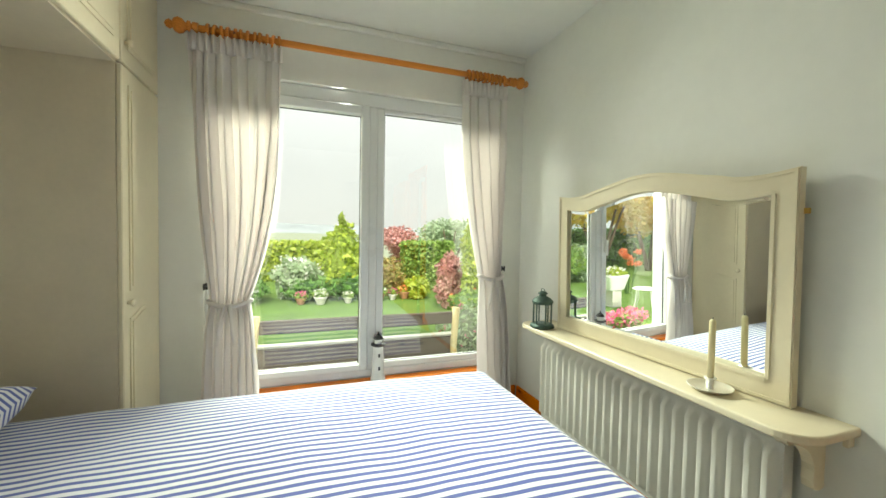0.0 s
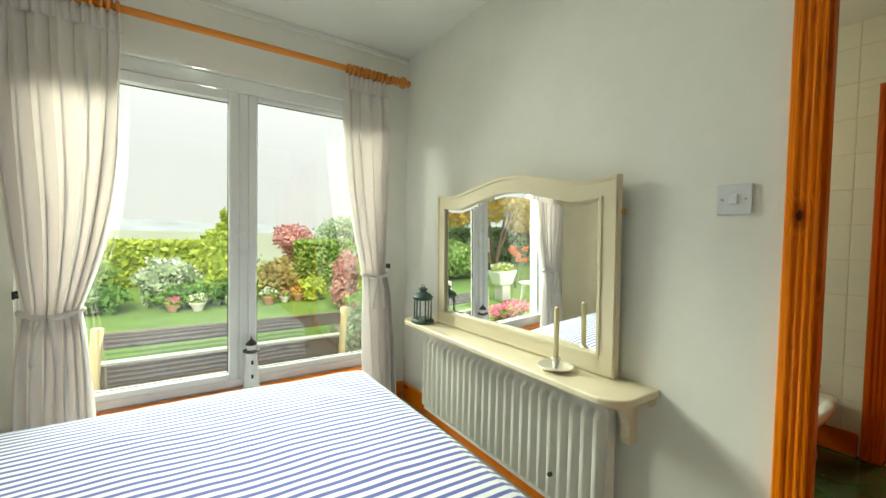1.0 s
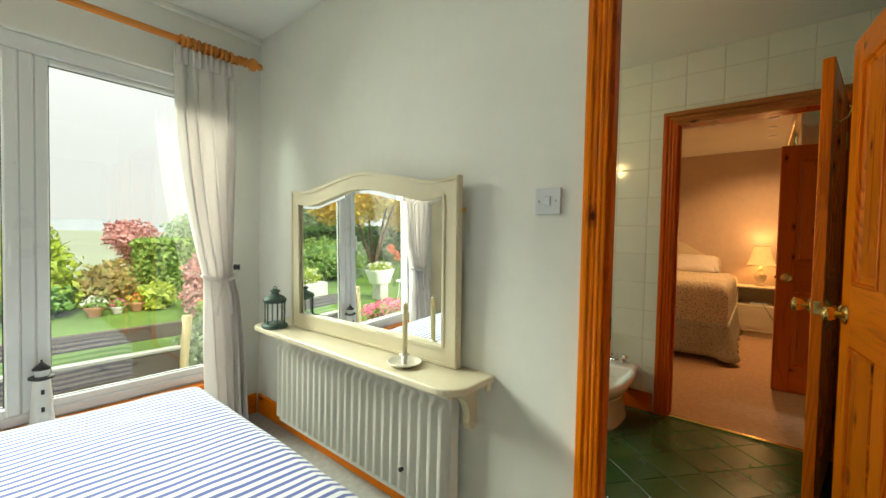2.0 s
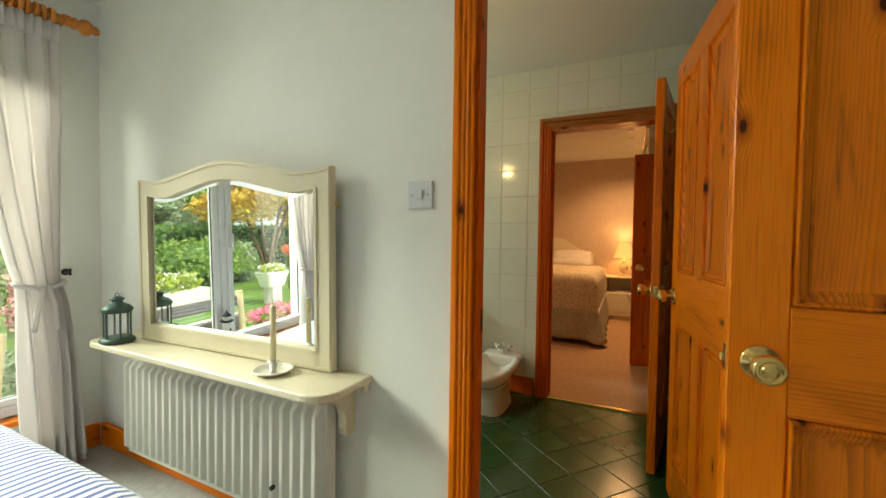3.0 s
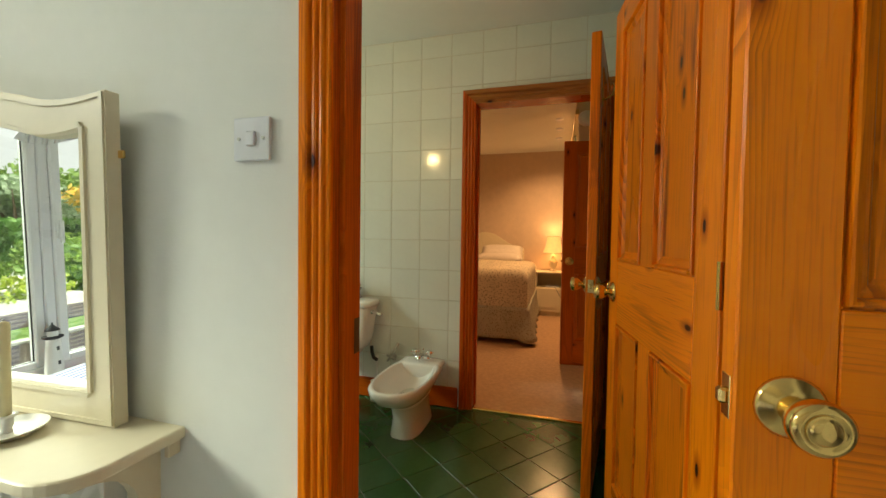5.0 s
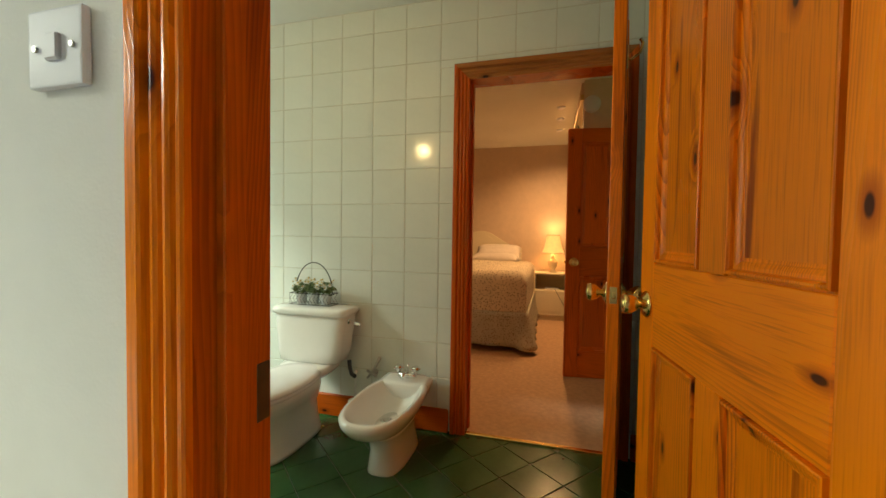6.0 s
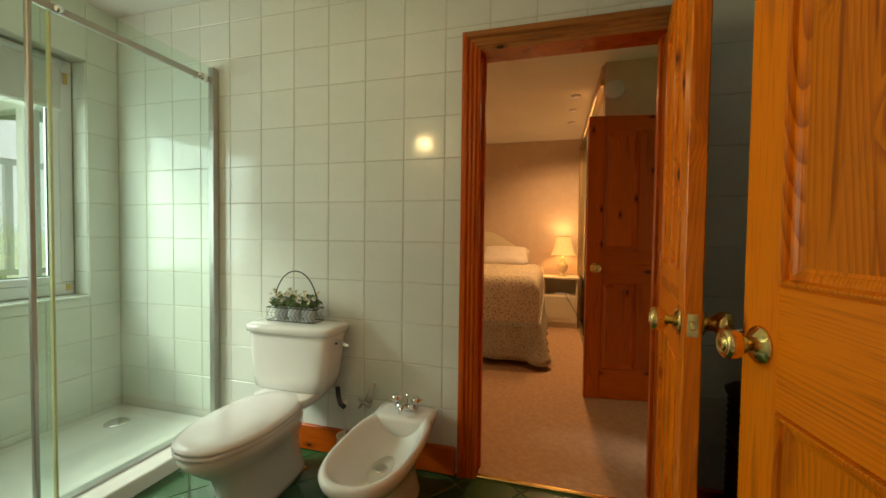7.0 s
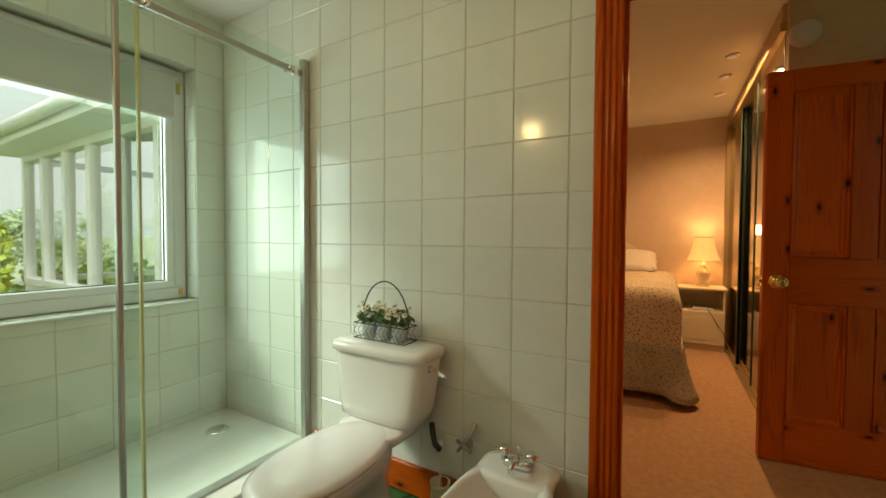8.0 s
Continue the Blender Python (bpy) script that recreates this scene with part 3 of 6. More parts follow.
# ---- bedroom window ----
def window_unit():
    root = structure(new("window_1"), "white plastic double window with a low sill", "window")
    y0, y1 = 2.325, 2.40
    part("window_frame", box(-0.50, 1.32, y0, y1, 2.005, 2.085, 0.006), UPVC, root)
    part("window_frame", box(-0.50, 1.32, y0, y1, 0.285, 0.335, 0.006), UPVC, root)
    part("window_frame", box(-0.50, -0.445, y0, y1, 0.335, 2.005, 0.006), UPVC, root)
    part("window_frame", box(1.265, 1.32, y0, y1, 0.335, 2.005, 0.006), UPVC, root)
    part("mullion", box(0.405, 0.455, y0, y1, 0.335, 2.005, 0.006), UPVC, root)
    for x0, x1, zt, yo in ((-0.445, 0.405, 1.945, 2.312), (0.455, 1.265, 1.975, 2.332)):
        c = 0.05
        bm = bmesh.new()
        box(x0, x0 + c, yo, 2.385, 0.335, 2.005, 0.007, bm), box(x1 - c, x1, yo, 2.385, 0.335, 2.005, 0.007, bm)
        box(x0 + c, x1 - c, yo, 2.385, 0.335, 0.372, 0.005, bm), box(x0 + c, x1 - c, yo, 2.385, zt, 2.005, 0.007, bm)
        cs = part("casement", bm, UPVC, root)
        g = bmesh.new()
        for a, b, p, q in ((x0 + c, x0 + c + 0.004, 0.372, zt), (x1 - c - 0.004, x1 - c, 0.372, zt), (x0 + c, x1 - c, 0.372, 0.376), (x0 + c, x1 - c, zt - 0.004, zt)):
            box(a, b, 2.352, 2.358, p, q, bm=g)
        part("gasket", g, GASKET, cs, "black rubber glazing seal")
        pn = part("pane", box(x0 + c, x1 - c, 2.358, 2.362, 0.372, zt), GLASS, root)
        pn.visible_shadow = False
    hd = part("window_handle", box(0.372, 0.392, 2.295, 2.312, 1.055, 1.135, 0.006, seg=2), UPVC, root)
    part("lever", box(0.374, 0.390, 2.275, 2.290, 1.03, 1.16, 0.006, seg=2), UPVC, hd)
    part("window_sill", box(-0.50, 1.32, 2.25, 2.325, 0.255, 0.283, 0.008, seg=2), PINEX, root, "varnished pine window sill")


window_unit()


# ---- curtains and rod ----
def curtain(name, xs, zs, folds, seed, label):
    """xs: (left, right) at top, tie and hem; zs: their heights. Pleated cloth drawn in at the tie."""
    rng = random.Random(seed)
    root = thing(name, ((xs[0][0] + xs[0][1]) / 2, 2.15, zs[2]), label, "curtain", "curtains")
    ox, oy, oz = root.location
    nu, nv = folds * 10, 56
    ph = [rng.uniform(-0.5, 0.5) for _ in range(folds + 1)]
    bm = bmesh.new()
    grid = []
    for j in range(nv + 1):
        v = j / nv
        z = zs[0] + (zs[2] - zs[0]) * v
        k = (zs[0] - z) / (zs[0] - zs[1]) if z > zs[1] else (zs[1] - z) / (zs[1] - zs[2])
        if z > zs[1]:
            e = k ** 2.3
            l, r = xs[0][0] + (xs[1][0] - xs[0][0]) * e, xs[0][1] + (xs[1][1] - xs[0][1]) * (0.12 * k + 0.88 * k ** 3)
            if xs[1][0] > xs[0][0] + 0.08:
                l = xs[0][0] + (xs[1][0] - xs[0][0]) * (0.3 * k + 0.7 * e)
            pull = e
        else:
            e = k ** 0.5
            l, r = xs[1][0] + (xs[2][0] - xs[1][0]) * e, xs[1][1] + (xs[2][1] - xs[1][1]) * e
            pull = 1 - e
        amp = 0.014 + 0.032 * min(1, v * 4) * (1 - 0.45 * pull)
        row = []
        for i in range(nu + 1):
            u = i / nu
            f = u * folds + 0.35 * math.sin(v * 3 + u * 5) + ph[min(int(u * folds), folds)] * 0.3
            y = 2.15 + amp * math.sin(2 * math.pi * f) + 0.006 * math.sin(31 * u + 9 * v) + 0.035 * pull
            x = l + (r - l) * u + 0.006 * math.sin(2 * math.pi * f * 2)
            row.append(bm.verts.new((x - ox, y - oy, z - oz)))
        grid.append(row)
    for a, b in zip(grid, grid[1:]):
        for i in range(nu):
            bm.faces.new((a[i], a[i + 1], b[i + 1], b[i]))
    cl = part("cloth", bm, CURT, root, smooth=True)
    so = cl.modifiers.new("thickness", "SOLIDIFY")
    so.thickness = 0.004
    # header tape, one gathered band
    bm = bmesh.new()
    n = folds * 16
    rings = []
    for i in range(n + 1):
        u = i / n
        x = xs[0][0] + (xs[0][1] - xs[0][0]) * u - ox
        y = 0.012 * math.sin(2 * math.pi * folds * 2 * u) - 0.010
        up = 0.004 * math.sin(37 * u)
        rings.append([bm.verts.new((x, y + dy, zs[0] + dz - oz)) for dy, dz in ((-0.010, -0.075), (-0.013, -0.03), (-0.010, 0.012 + up), (0.010, 0.012 + up), (0.010, -0.075))])
    for a, b in zip(rings, rings[1:]):
        for i in range(5):
            bm.faces.new((a[i], b[i], b[(i + 1) % 5], a[(i + 1) % 5]))
    bm.faces.new(rings[0][::-1])
    bm.faces.new(rings[-1])
    part("heading", bm, CURT, root, smooth=True)
    # tie-back: a band of cloth with a bow
    cx, hw = (xs[1][0] + xs[1][1]) / 2 - ox, (xs[1][1] - xs[1][0]) / 2 + 0.012
    pts = [(cx + hw * math.cos(a), 0.035 + 0.052 * math.sin(a), zs[1] - oz + 0.012 * math.cos(2 * a)) for a in [2 * math.pi * i / 28 for i in range(29)]]
    tb = part("tie_back", sweep(pts, 0.013, 8), CURT, root, smooth=True)
    for dx in (-0.05, 0.03):
        part("tie_tail", sweep([(cx + dx * 0.2, -0.035, zs[1] - oz), (cx + dx * 0.7, -0.05, zs[1] - oz - 0.09), (cx + dx, -0.045, zs[1] - oz - 0.21)], 0.011, 6), CURT, tb, smooth=True)
    return root


curtain("curtain", ((-0.535, -0.095), (-0.445, -0.262), (-0.51, -0.20)), (2.190, 0.82, 0.03), 7, 3, "pale lilac and cream curtain tied back beside the window")
curtain("curtain", ((0.96, 1.27), (1.13, 1.28), (1.13, 1.37)), (2.175, 0.93, 0.03), 5, 5, "pale lilac and cream curtain tied back in the corner")
for x, z in ((-0.485, 0.90), (1.335, 0.98)):
    hk = tagged(finish("tieback_hook", sweep([(x, 2.288, z), (x, 2.25, z), (x, 2.235, z - 0.012), (x, 2.235, z + 0.02)], 0.006, 8), BLACKP, smooth=True), "small dark metal tie-back hook on the wall", "hook", "tie-back hooks")
    part("base_disc", lathe([(0.018, 2.282), (0.018, 2.287), (0.01, 2.289)], 14, (x, 0, z), "y"), BLACKP, hk)

rod = thing("curtain_rod", (0.40, 2.148, 2.228), "turned pine curtain rod with finials and wooden rings", "curtain rod")
part("pole", lathe([(0.018, -0.93), (0.018, 0.93)], 20, axis="x"), RODW, rod, smooth=True)
fin = [(0.0146, 0.0), (0.022, 0.004), (0.022, 0.012), (0.013, 0.018), (0.026, 0.032), (0.030, 0.046), (0.024, 0.06), (0.012, 0.068), (0.018, 0.078), (0.012, 0.09), (0.003, 0.096)]
fin = [(r * 1.3, h * 1.2) for r, h in fin]
part("finial", lathe(fin, 20, (0.92, 0, 0), "x"), RODW, rod, smooth=True)
part("finial", lathe([(r, -h) for r, h in fin][::-1], 20, (-0.92, 0, 0), "x"), RODW, rod, smooth=True)
for x in (-0.90, 0.90):
    part("bracket", sweep([(x, 0.14, 0.0), (x, 0.03, 0.0)], 0.014, 10), RODW, rod, smooth=True)
    part("bracket_cup", lathe([(0.026, x - 0.012), (0.026, x + 0.012)], 16, axis="x"), RODW, rod)
ringm = lathe([(0.024, -0.0065), (0.034, -0.0075), (0.037, 0.0), (0.034, 0.0075), (0.024, 0.0065), (0.024, -0.0065)], 20, axis="x", cap=False)
ring_ob = part("ring", ringm, RODW, rod, smooth=True)
ring_ob.location = (-0.845, 0, -0.006)
for i in range(1, 22):
    o = new("ring", ring_ob.data)
    o.parent = rod
    o.location = (-0.845 + i * 0.0305, 0, -0.006) if i < 12 else (0.595 + (i - 12) * 0.0275, 0, -0.006)
    o.rotation_euler = (0, 0.12 * math.sin(i * 2.1), 0.1 * math.sin(i * 3.7))


# ---- fitted wardrobe ----
def shaker(root, name, x, y0, y1, z0, z1, split=None, knob_at=None):
    """Cream door facing +x with a raised, arched field."""
    d = part(name, box(x, x + 0.02, y0, y1, z0, z1, 0.004), CREAM, root)
    zs = [(z0 + 0.07, z1 - 0.07)] if not split else [(z0 + 0.07, split - 0.03), (split + 0.06, z1 - 0.07)]
    for i, (a, b) in enumerate(zs):
        n = 10
        arch = 0.03 if (split and i == 0) else 0.0
        out = [(y0 + 0.06, a), (y1 - 0.06, a)] + [(y1 - 0.06 - (y1 - y0 - 0.12) * k / n, b - arch + arch * math.sin(math.pi * k / n) ** 2) for k in range(n + 1)]
        part("panel", slab(out, "x", x + 0.018, x + 0.026), CREAM, d)
        inn = [(y0 + 0.075 + (y1 - y0 - 0.15) * (u - y0 - 0.06) / (y1 - y0 - 0.12), a + 0.018 + (w - a) * (b - a - 0.036) / (b - a)) for u, w in out]
        part("field", slab(inn, "x", x + 0.025, x + 0.031), CREAM, d)
    if knob_at:
        part("knob", lathe([(0.008, 0), (0.008, 0.012), (0.017, 0.02), (0.016, 0.028), (0.006, 0.031)], 16, (x + 0.019, *knob_at), "x"), CREAM, d, smooth=True)
    return d


TX, TY = -0.704, 1.845
wd = thing("wardrobe_unit", (TX, TY, 0), "cream fitted wardrobe tower beside the window", "wardrobe")
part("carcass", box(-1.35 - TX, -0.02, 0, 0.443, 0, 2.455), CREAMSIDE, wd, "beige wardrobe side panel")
shaker(wd, "door", -0.02, 0.004, 0.440, 0.08, 1.90, 0.875, (0.045, 0.885))
shaker(wd, "upper_door", -0.02, 0.004, 0.440, 1.91, 2.45, None, (0.045, 2.0))
bc = thing("bridge_cupboard", (TX, 0.843, 1.9), "cream bridging cupboard fitted above the bed", "cupboard")
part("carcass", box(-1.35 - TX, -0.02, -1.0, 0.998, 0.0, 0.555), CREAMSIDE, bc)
for i in range(4):
    shaker(bc, "door", -0.02, -0.998 + i * 0.499, -0.503 + i * 0.499, 0.008, 0.552, None, (-0.545 + i * 0.499 if i % 2 == 0 else -0.955 + i * 0.499, 0.06))


# ---- striped bed ----
def cushion_skin(x0, x1, y0, y1, z0, z1, r, mat, name, parent, crown=0.0, nx=60, ny=44, wob=0.004, seed=0):
    """A soft slab: rounded top that falls over its edges; UV in metres."""
    bm = bmesh.new()
    uv = bm.loops.layers.uv.new("cloth")
    rows = []

    def prof(s, a, b):
        """arc-length position -> (coordinate, drop)"""
        w = b - a
        if s < 0:
            k = min(-s / (r * math.pi / 2), 1)
            return a + r - r * math.sin(k * math.pi / 2), r - r * math.cos(k * math.pi / 2) + max(0, -s - r * math.pi / 2)
        if s > w - 2 * r:
            q = s - (w - 2 * r)
            k = min(q / (r * math.pi / 2), 1)
            return b - r + r * math.sin(k * math.pi / 2), r - r * math.cos(k * math.pi / 2) + max(0, q - r * math.pi / 2)
        return a + r + s, 0.0

    hang = z1 - z0
    ext = r * math.pi / 2 + max(0.0, hang - r)
    sx = [-ext + (x1 - x0 - 2 * r + 2 * ext) * i / nx for i in range(nx + 1)]
    sy = [-ext + (y1 - y0 - 2 * r + 2 * ext) * j / ny for j in range(ny + 1)]
    for i, a in enumerate(sx):
        row = []
        for j, b in enumerate(sy):
            px, dx = prof(a, x0, x1)
            py, dy = prof(b, y0, y1)
            drop = min(hang, (dx ** 2.2 + dy ** 2.2) ** (1 / 2.2))
            u, v = (px - x0) / (x1 - x0), (py - y0) / (y1 - y0)
            z = z1 - drop + crown * math.sin(math.pi * min(max(u, 0), 1)) ** 0.6 * math.sin(math.pi * min(max(v, 0), 1)) ** 0.6
            z += wob * (noise.noise((px * 3.1, py * 3.7, seed)) + 0.5 * noise.noise((px * 9, py * 8, seed + 3)))
            vt = bm.verts.new((px, py, z))
            row.append((vt, a, b))
        rows.append(row)
    for p, q in zip(rows, rows[1:]):
        for j in range(ny):
            quad = (p[j], q[j], q[j + 1], p[j + 1])
            f = bm.faces.new([c[0] for c in quad])
            for lp, c in zip(f.loops, quad):
                lp[uv].uv = (c[1], c[2])
    return part(name, bm, mat, parent, smooth=True)


bed = thing("double_bed", (-0.2, 1.03, 0), "double bed made up with a navy and white striped duvet", "bed")
part("base", box(-1.10, 1.06, -0.64, 0.64, 0.06, 0.30, 0.02), M("divan_fabric", (0.55, 0.53, 0.50), 0.9, var=0.08, scale=30), bed)
part("mattress", box(-1.10, 1.08, -0.66, 0.66, 0.30, 0.455, 0.03, seg=3), PILLOW, bed)
cushion_skin(-0.95, 1.16, -0.70, 0.70, 0.20, 0.497, 0.085, STRIPE, "duvet", bed, 0.035, 80, 60, 0.006)
part("headboard", box(-1.145, -1.105, -0.68, 0.68, 0.06, 0.82, 0.012, seg=2), CREAM, bed)


def pillow(name, at, rz, sx, sy, sz, mat, label, group, tilt=0.0):
    bm = bmesh.new()
    uv = bm.loops.layers.uv.new("cloth")
    n = 22
    for side in (1, -1):
        g = []
        for i in range(n + 1):
            row = []
            for j in range(n + 1):
                u, v = 2 * i / n - 1, 2 * j / n - 1
                puff = max(0, (1 - u ** 4) * (1 - v ** 4)) ** 0.5
                z = side * sz / 2 * puff + 0.008 * noise.noise((u * 3, v * 3, 2 + side)) * puff
                pin = 1 - 0.05 * (abs(u) ** 2) * (1 - abs(v)) - 0.05 * (abs(v) ** 2) * (1 - abs(u))
                row.append(bm.verts.new((u * sx / 2 * pin, v * sy / 2 * pin, z)))
            g.append(row)
        for i in range(n):
            for j in range(n):
                q = (g[i][j], g[i + 1][j], g[i + 1][j + 1], g[i][j + 1])
                f = bm.faces.new(q if side > 0 else q[::-1])
                for lp in f.loops:
                    lp[uv].uv = (lp.vert.co.x, lp.vert.co.y)
    bmesh.ops.remove_doubles(bm, verts=bm.verts[:], dist=0.0015)
    ob = finish(name, bm, mat, None, True)
    ob.matrix_basis = pose(*at, 0, tilt, rz)
    return tagged(ob, label, "pillow", group)


pillow("pillow", (-1.07, 1.30, 0.565), 8, 0.46, 0.66, 0.17, STRIPE, "plump navy and white striped pillow on the duvet", "striped pillows", -14)
pillow("pillow", (-1.10, 0.68, 0.60), -5, 0.46, 0.66, 0.17, STRIPE, "plump navy and white striped pillow on the duvet", "striped pillows", -14)


# ---- radiator, shelf and mirror ----
rad = thing("radiator", (1.40, 0.585, 0.10), "cream enamelled panel radiator under the shelf", "radiator")
RW, RH = 1.27, 0.485
part("back_panel", box(0.018, 0.055, 0.0, RW, 0, RH, 0.006), RADW, rad)
nrib = 24
prof, step = [], RW / nrib
for i in range(nrib):
    y = i * step
    prof += [(0.012, y), (0.012, y + step * 0.22), (-0.016, y + step * 0.40), (-0.018, y + step * 0.5), (-0.018, y + step * 0.68), (-0.016, y + step * 0.78), (0.012, y + step * 0.96)]
prof.append((0.012, RW))
bm = bmesh.new()
cols = []
for x, y in prof:
    cols.append([bm.verts.new((0.012, y, 0)), bm.verts.new((0.012, y, 0.02)), bm.verts.new((x, y, 0.045)), bm.verts.new((x, y, RH - 0.045)), bm.verts.new((0.012, y, RH - 0.02)), bm.verts.new((0.012, y, RH))])
for a, b in zip(cols, cols[1:]):
    for k in range(5):
        bm.faces.new((a[k], a[k + 1], b[k + 1], b[k]))
part("ribbed_front", bm, RADW, rad, smooth=True)
part("top_grille", box(0.012, 0.06, 0.004, RW - 0.004, RH, RH + 0.006, 0.002), RADW, rad)
part("side_cover", box(0.010, 0.058, -0.004, 0.0, 0.0, RH, 0.001), RADW, rad)
part("side_cover", box(0.010, 0.058, RW, RW + 0.004, 0.0, RH, 0.001), RADW, rad)
part("bleed_valve", lathe([(0.009, -0.03), (0.009, -0.016), (0.005, -0.012)], 10, (-0.008, 0.22, 0.145), "x"), GASKET, rad, "small dark valve on the ribs")
part("pipe", sweep([(0.035, -0.004, 0.03), (0.035, -0.05, 0.03), (0.035, -0.055, -0.1)], 0.0075, 10), WHITEP, rad, smooth=True)
part("valve", lathe([(0.012, 0.0), (0.014, 0.03), (0.012, 0.055)], 12, (0.035, -0.055, -0.04)), CHROME, rad, smooth=True)
part("wall_bracket", box(0.055, 0.089, 0.20, 0.23, 0.05, RH - 0.05), RADW, rad)
part("wall_bracket", box(0.055, 0.089, RW - 0.23, RW - 0.20, 0.05, RH - 0.05), RADW, rad)

SZ, SY0, SY1 = 0.69, 0.445, 1.90
sh = thing("radiator_shelf", (1.49, SY0, SZ), "cream painted shelf with curved brackets over the radiator", "shelf")
out = [(0.0, 0.0), (-0.15, 0.0)] + [(-0.15 - 0.095 * math.sin(a), 0.095 - 0.095 * math.cos(a)) for a in [math.pi / 2 * k / 8 for k in range(1, 9)]]
L = SY1 - SY0
out += [(-0.15 - 0.095 * math.sin(a), L - 0.095 + 0.095 * math.cos(a)) for a in [math.pi / 2 * (8 - k) / 8 for k in range(0, 8)]] + [(-0.15, L), (0.0, L)]
bm = slab(out, "z", -0.026, 0.0)
top_e = [e for e in bm.edges if abs(e.verts[0].co.z - e.verts[1].co.z) < 1e-6 and min(e.verts[0].co.x, e.verts[1].co.x) < -0.001]
bmesh.ops.bevel(bm, geom=top_e, offset=0.008, segments=3, affect="EDGES", profile=0.6)
part("board", bm, CREAM, sh)
for y in (0.075, L - 0.11):
    prof = [(0.0, -0.026), (-0.185, -0.026), (-0.185, -0.052)] + [(-0.175 + 0.125 * math.sin(a), -0.06 - 0.10 * (1 - math.cos(a))) for a in [math.pi / 2 * k / 8 for k in range(9)]] + [(-0.052, -0.19), (-0.045, -0.215), (-0.02, -0.222), (0.0, -0.215)]
    bm = slab([(u, w) for u, w in prof], "y", y, y + 0.032)
    part("bracket", bm, CREAM, sh)

part("batten", box(-0.030, -0.001, 0.012, 0.026, -0.060, -0.027, 0.002), CREAM, sh, "painted batten end")
MY0, MY1 = 0.583, 1.690
mr_ = thing("wall_mirror", (1.441, (MY0 + MY1) / 2, SZ + 0.003), "cream framed mirror with a serpentine top standing on the shelf", "mirror")
mr_.matrix_basis = pose(1.441, (MY0 + MY1) / 2, SZ + 0.003, 0, -1.0, 2.4)


def crest(u, lo, rise):
    """Serpentine top: u from -1 to 1."""
    return lo + rise * (0.5 + 0.5 * math.cos(math.pi * min(1, abs(u) / 0.72))) - 0.012 * math.sin(math.pi * min(1, max(0, (abs(u) - 0.55) / 0.45))) 


hw = (MY1 - MY0) / 2
gy, gb, gt = hw - 0.060, 0.075, 0.665
N = 40
outer = [(-hw, 0.0), (hw, 0.0)] + [(hw - 2 * hw * k / N, crest(1 - 2 * k / N, 0.742, 0.052)) for k in range(N + 1)]
inner = [(-gy, gb), (gy, gb)] + [(gy - 2 * gy * k / N, crest(1 - 2 * k / N, gt, 0.052)) for k in range(N + 1)]


def ring_frame(o, i, x0, x1, bm):
    ids = []
    for pts, x in ((o, x0), (o, x1), (i, x1), (i, x0)):
        ids.append([bm.verts.new((x, u, w)) for u, w in pts])
    k = len(o)
    for a, b in zip(ids, ids[1:] + ids[:1]):
        for j in range(k):
            bm.faces.new((a[j], a[(j + 1) % k], b[(j + 1) % k], b[j]))
    bmesh.ops.recalc_face_normals(bm, faces=bm.faces[:])
    return bm


def inset(pts, d, cy=0.0, cz=0.37):
    return [(u - math.copysign(d, u) if abs(u) > 1e-6 else u, w + (d if w < cz else -d)) for u, w in pts]


bm = ring_frame(outer, inner, 0.0, -0.030, bmesh.new())
ring_frame(inset(outer, 0.004), inset(outer, 0.014), -0.029, -0.034, bm)
ring_frame(inset(inner, -0.012), inset(inner, -0.001), -0.029, -0.035, bm)
part("frame", bm, CREAM, mr_)
bm = bmesh.new()
bi = inset(inner, 0.017)
va = [bm.verts.new((-0.018, u, w)) for u, w in inner]
vb = [bm.verts.new((-0.0195, u, w)) for u, w in bi]
for j in range(len(va)):
    bm.faces.new((va[j], va[(j + 1) % len(va)], vb[(j + 1) % len(vb)], vb[j]))
fc = bm.faces.new(vb)
bmesh.ops.triangulate(bm, faces=[fc])
bmesh.ops.recalc_face_normals(bm, faces=bm.faces[:])
part("bevelled_glass", bm, MIRROR, mr_, "bevelled mirror glass")
part("back_board", box(-0.016, -0.004, -gy - 0.01, gy + 0.01, gb - 0.01, gt + 0.01), CREAMSIDE, mr_)
part("hanging_lug", box(-0.006, 0.0, -hw - 0.016, -hw + 0.004, 0.60, 0.618, 0.002), BRASS, mr_)

sw = thing("light_switch", (1.489, 0.252, 1.325), "white square plastic light switch on the wall", "switch")
part("plate", box(-0.010, 0.0, -0.044, 0.044, -0.044, 0.044, 0.003, seg=2), PLATE, sw)
part("rocker", box(-0.015, -0.008, -0.011, 0.011, -0.015, 0.015, 0.002), PLATE, sw)
for y in (-0.03, 0.03):
    part("screw", lathe([(0.0035, -0.0125), (0.0035, -0.009)], 10, (0, y, 0), "x"), STEEL, sw)


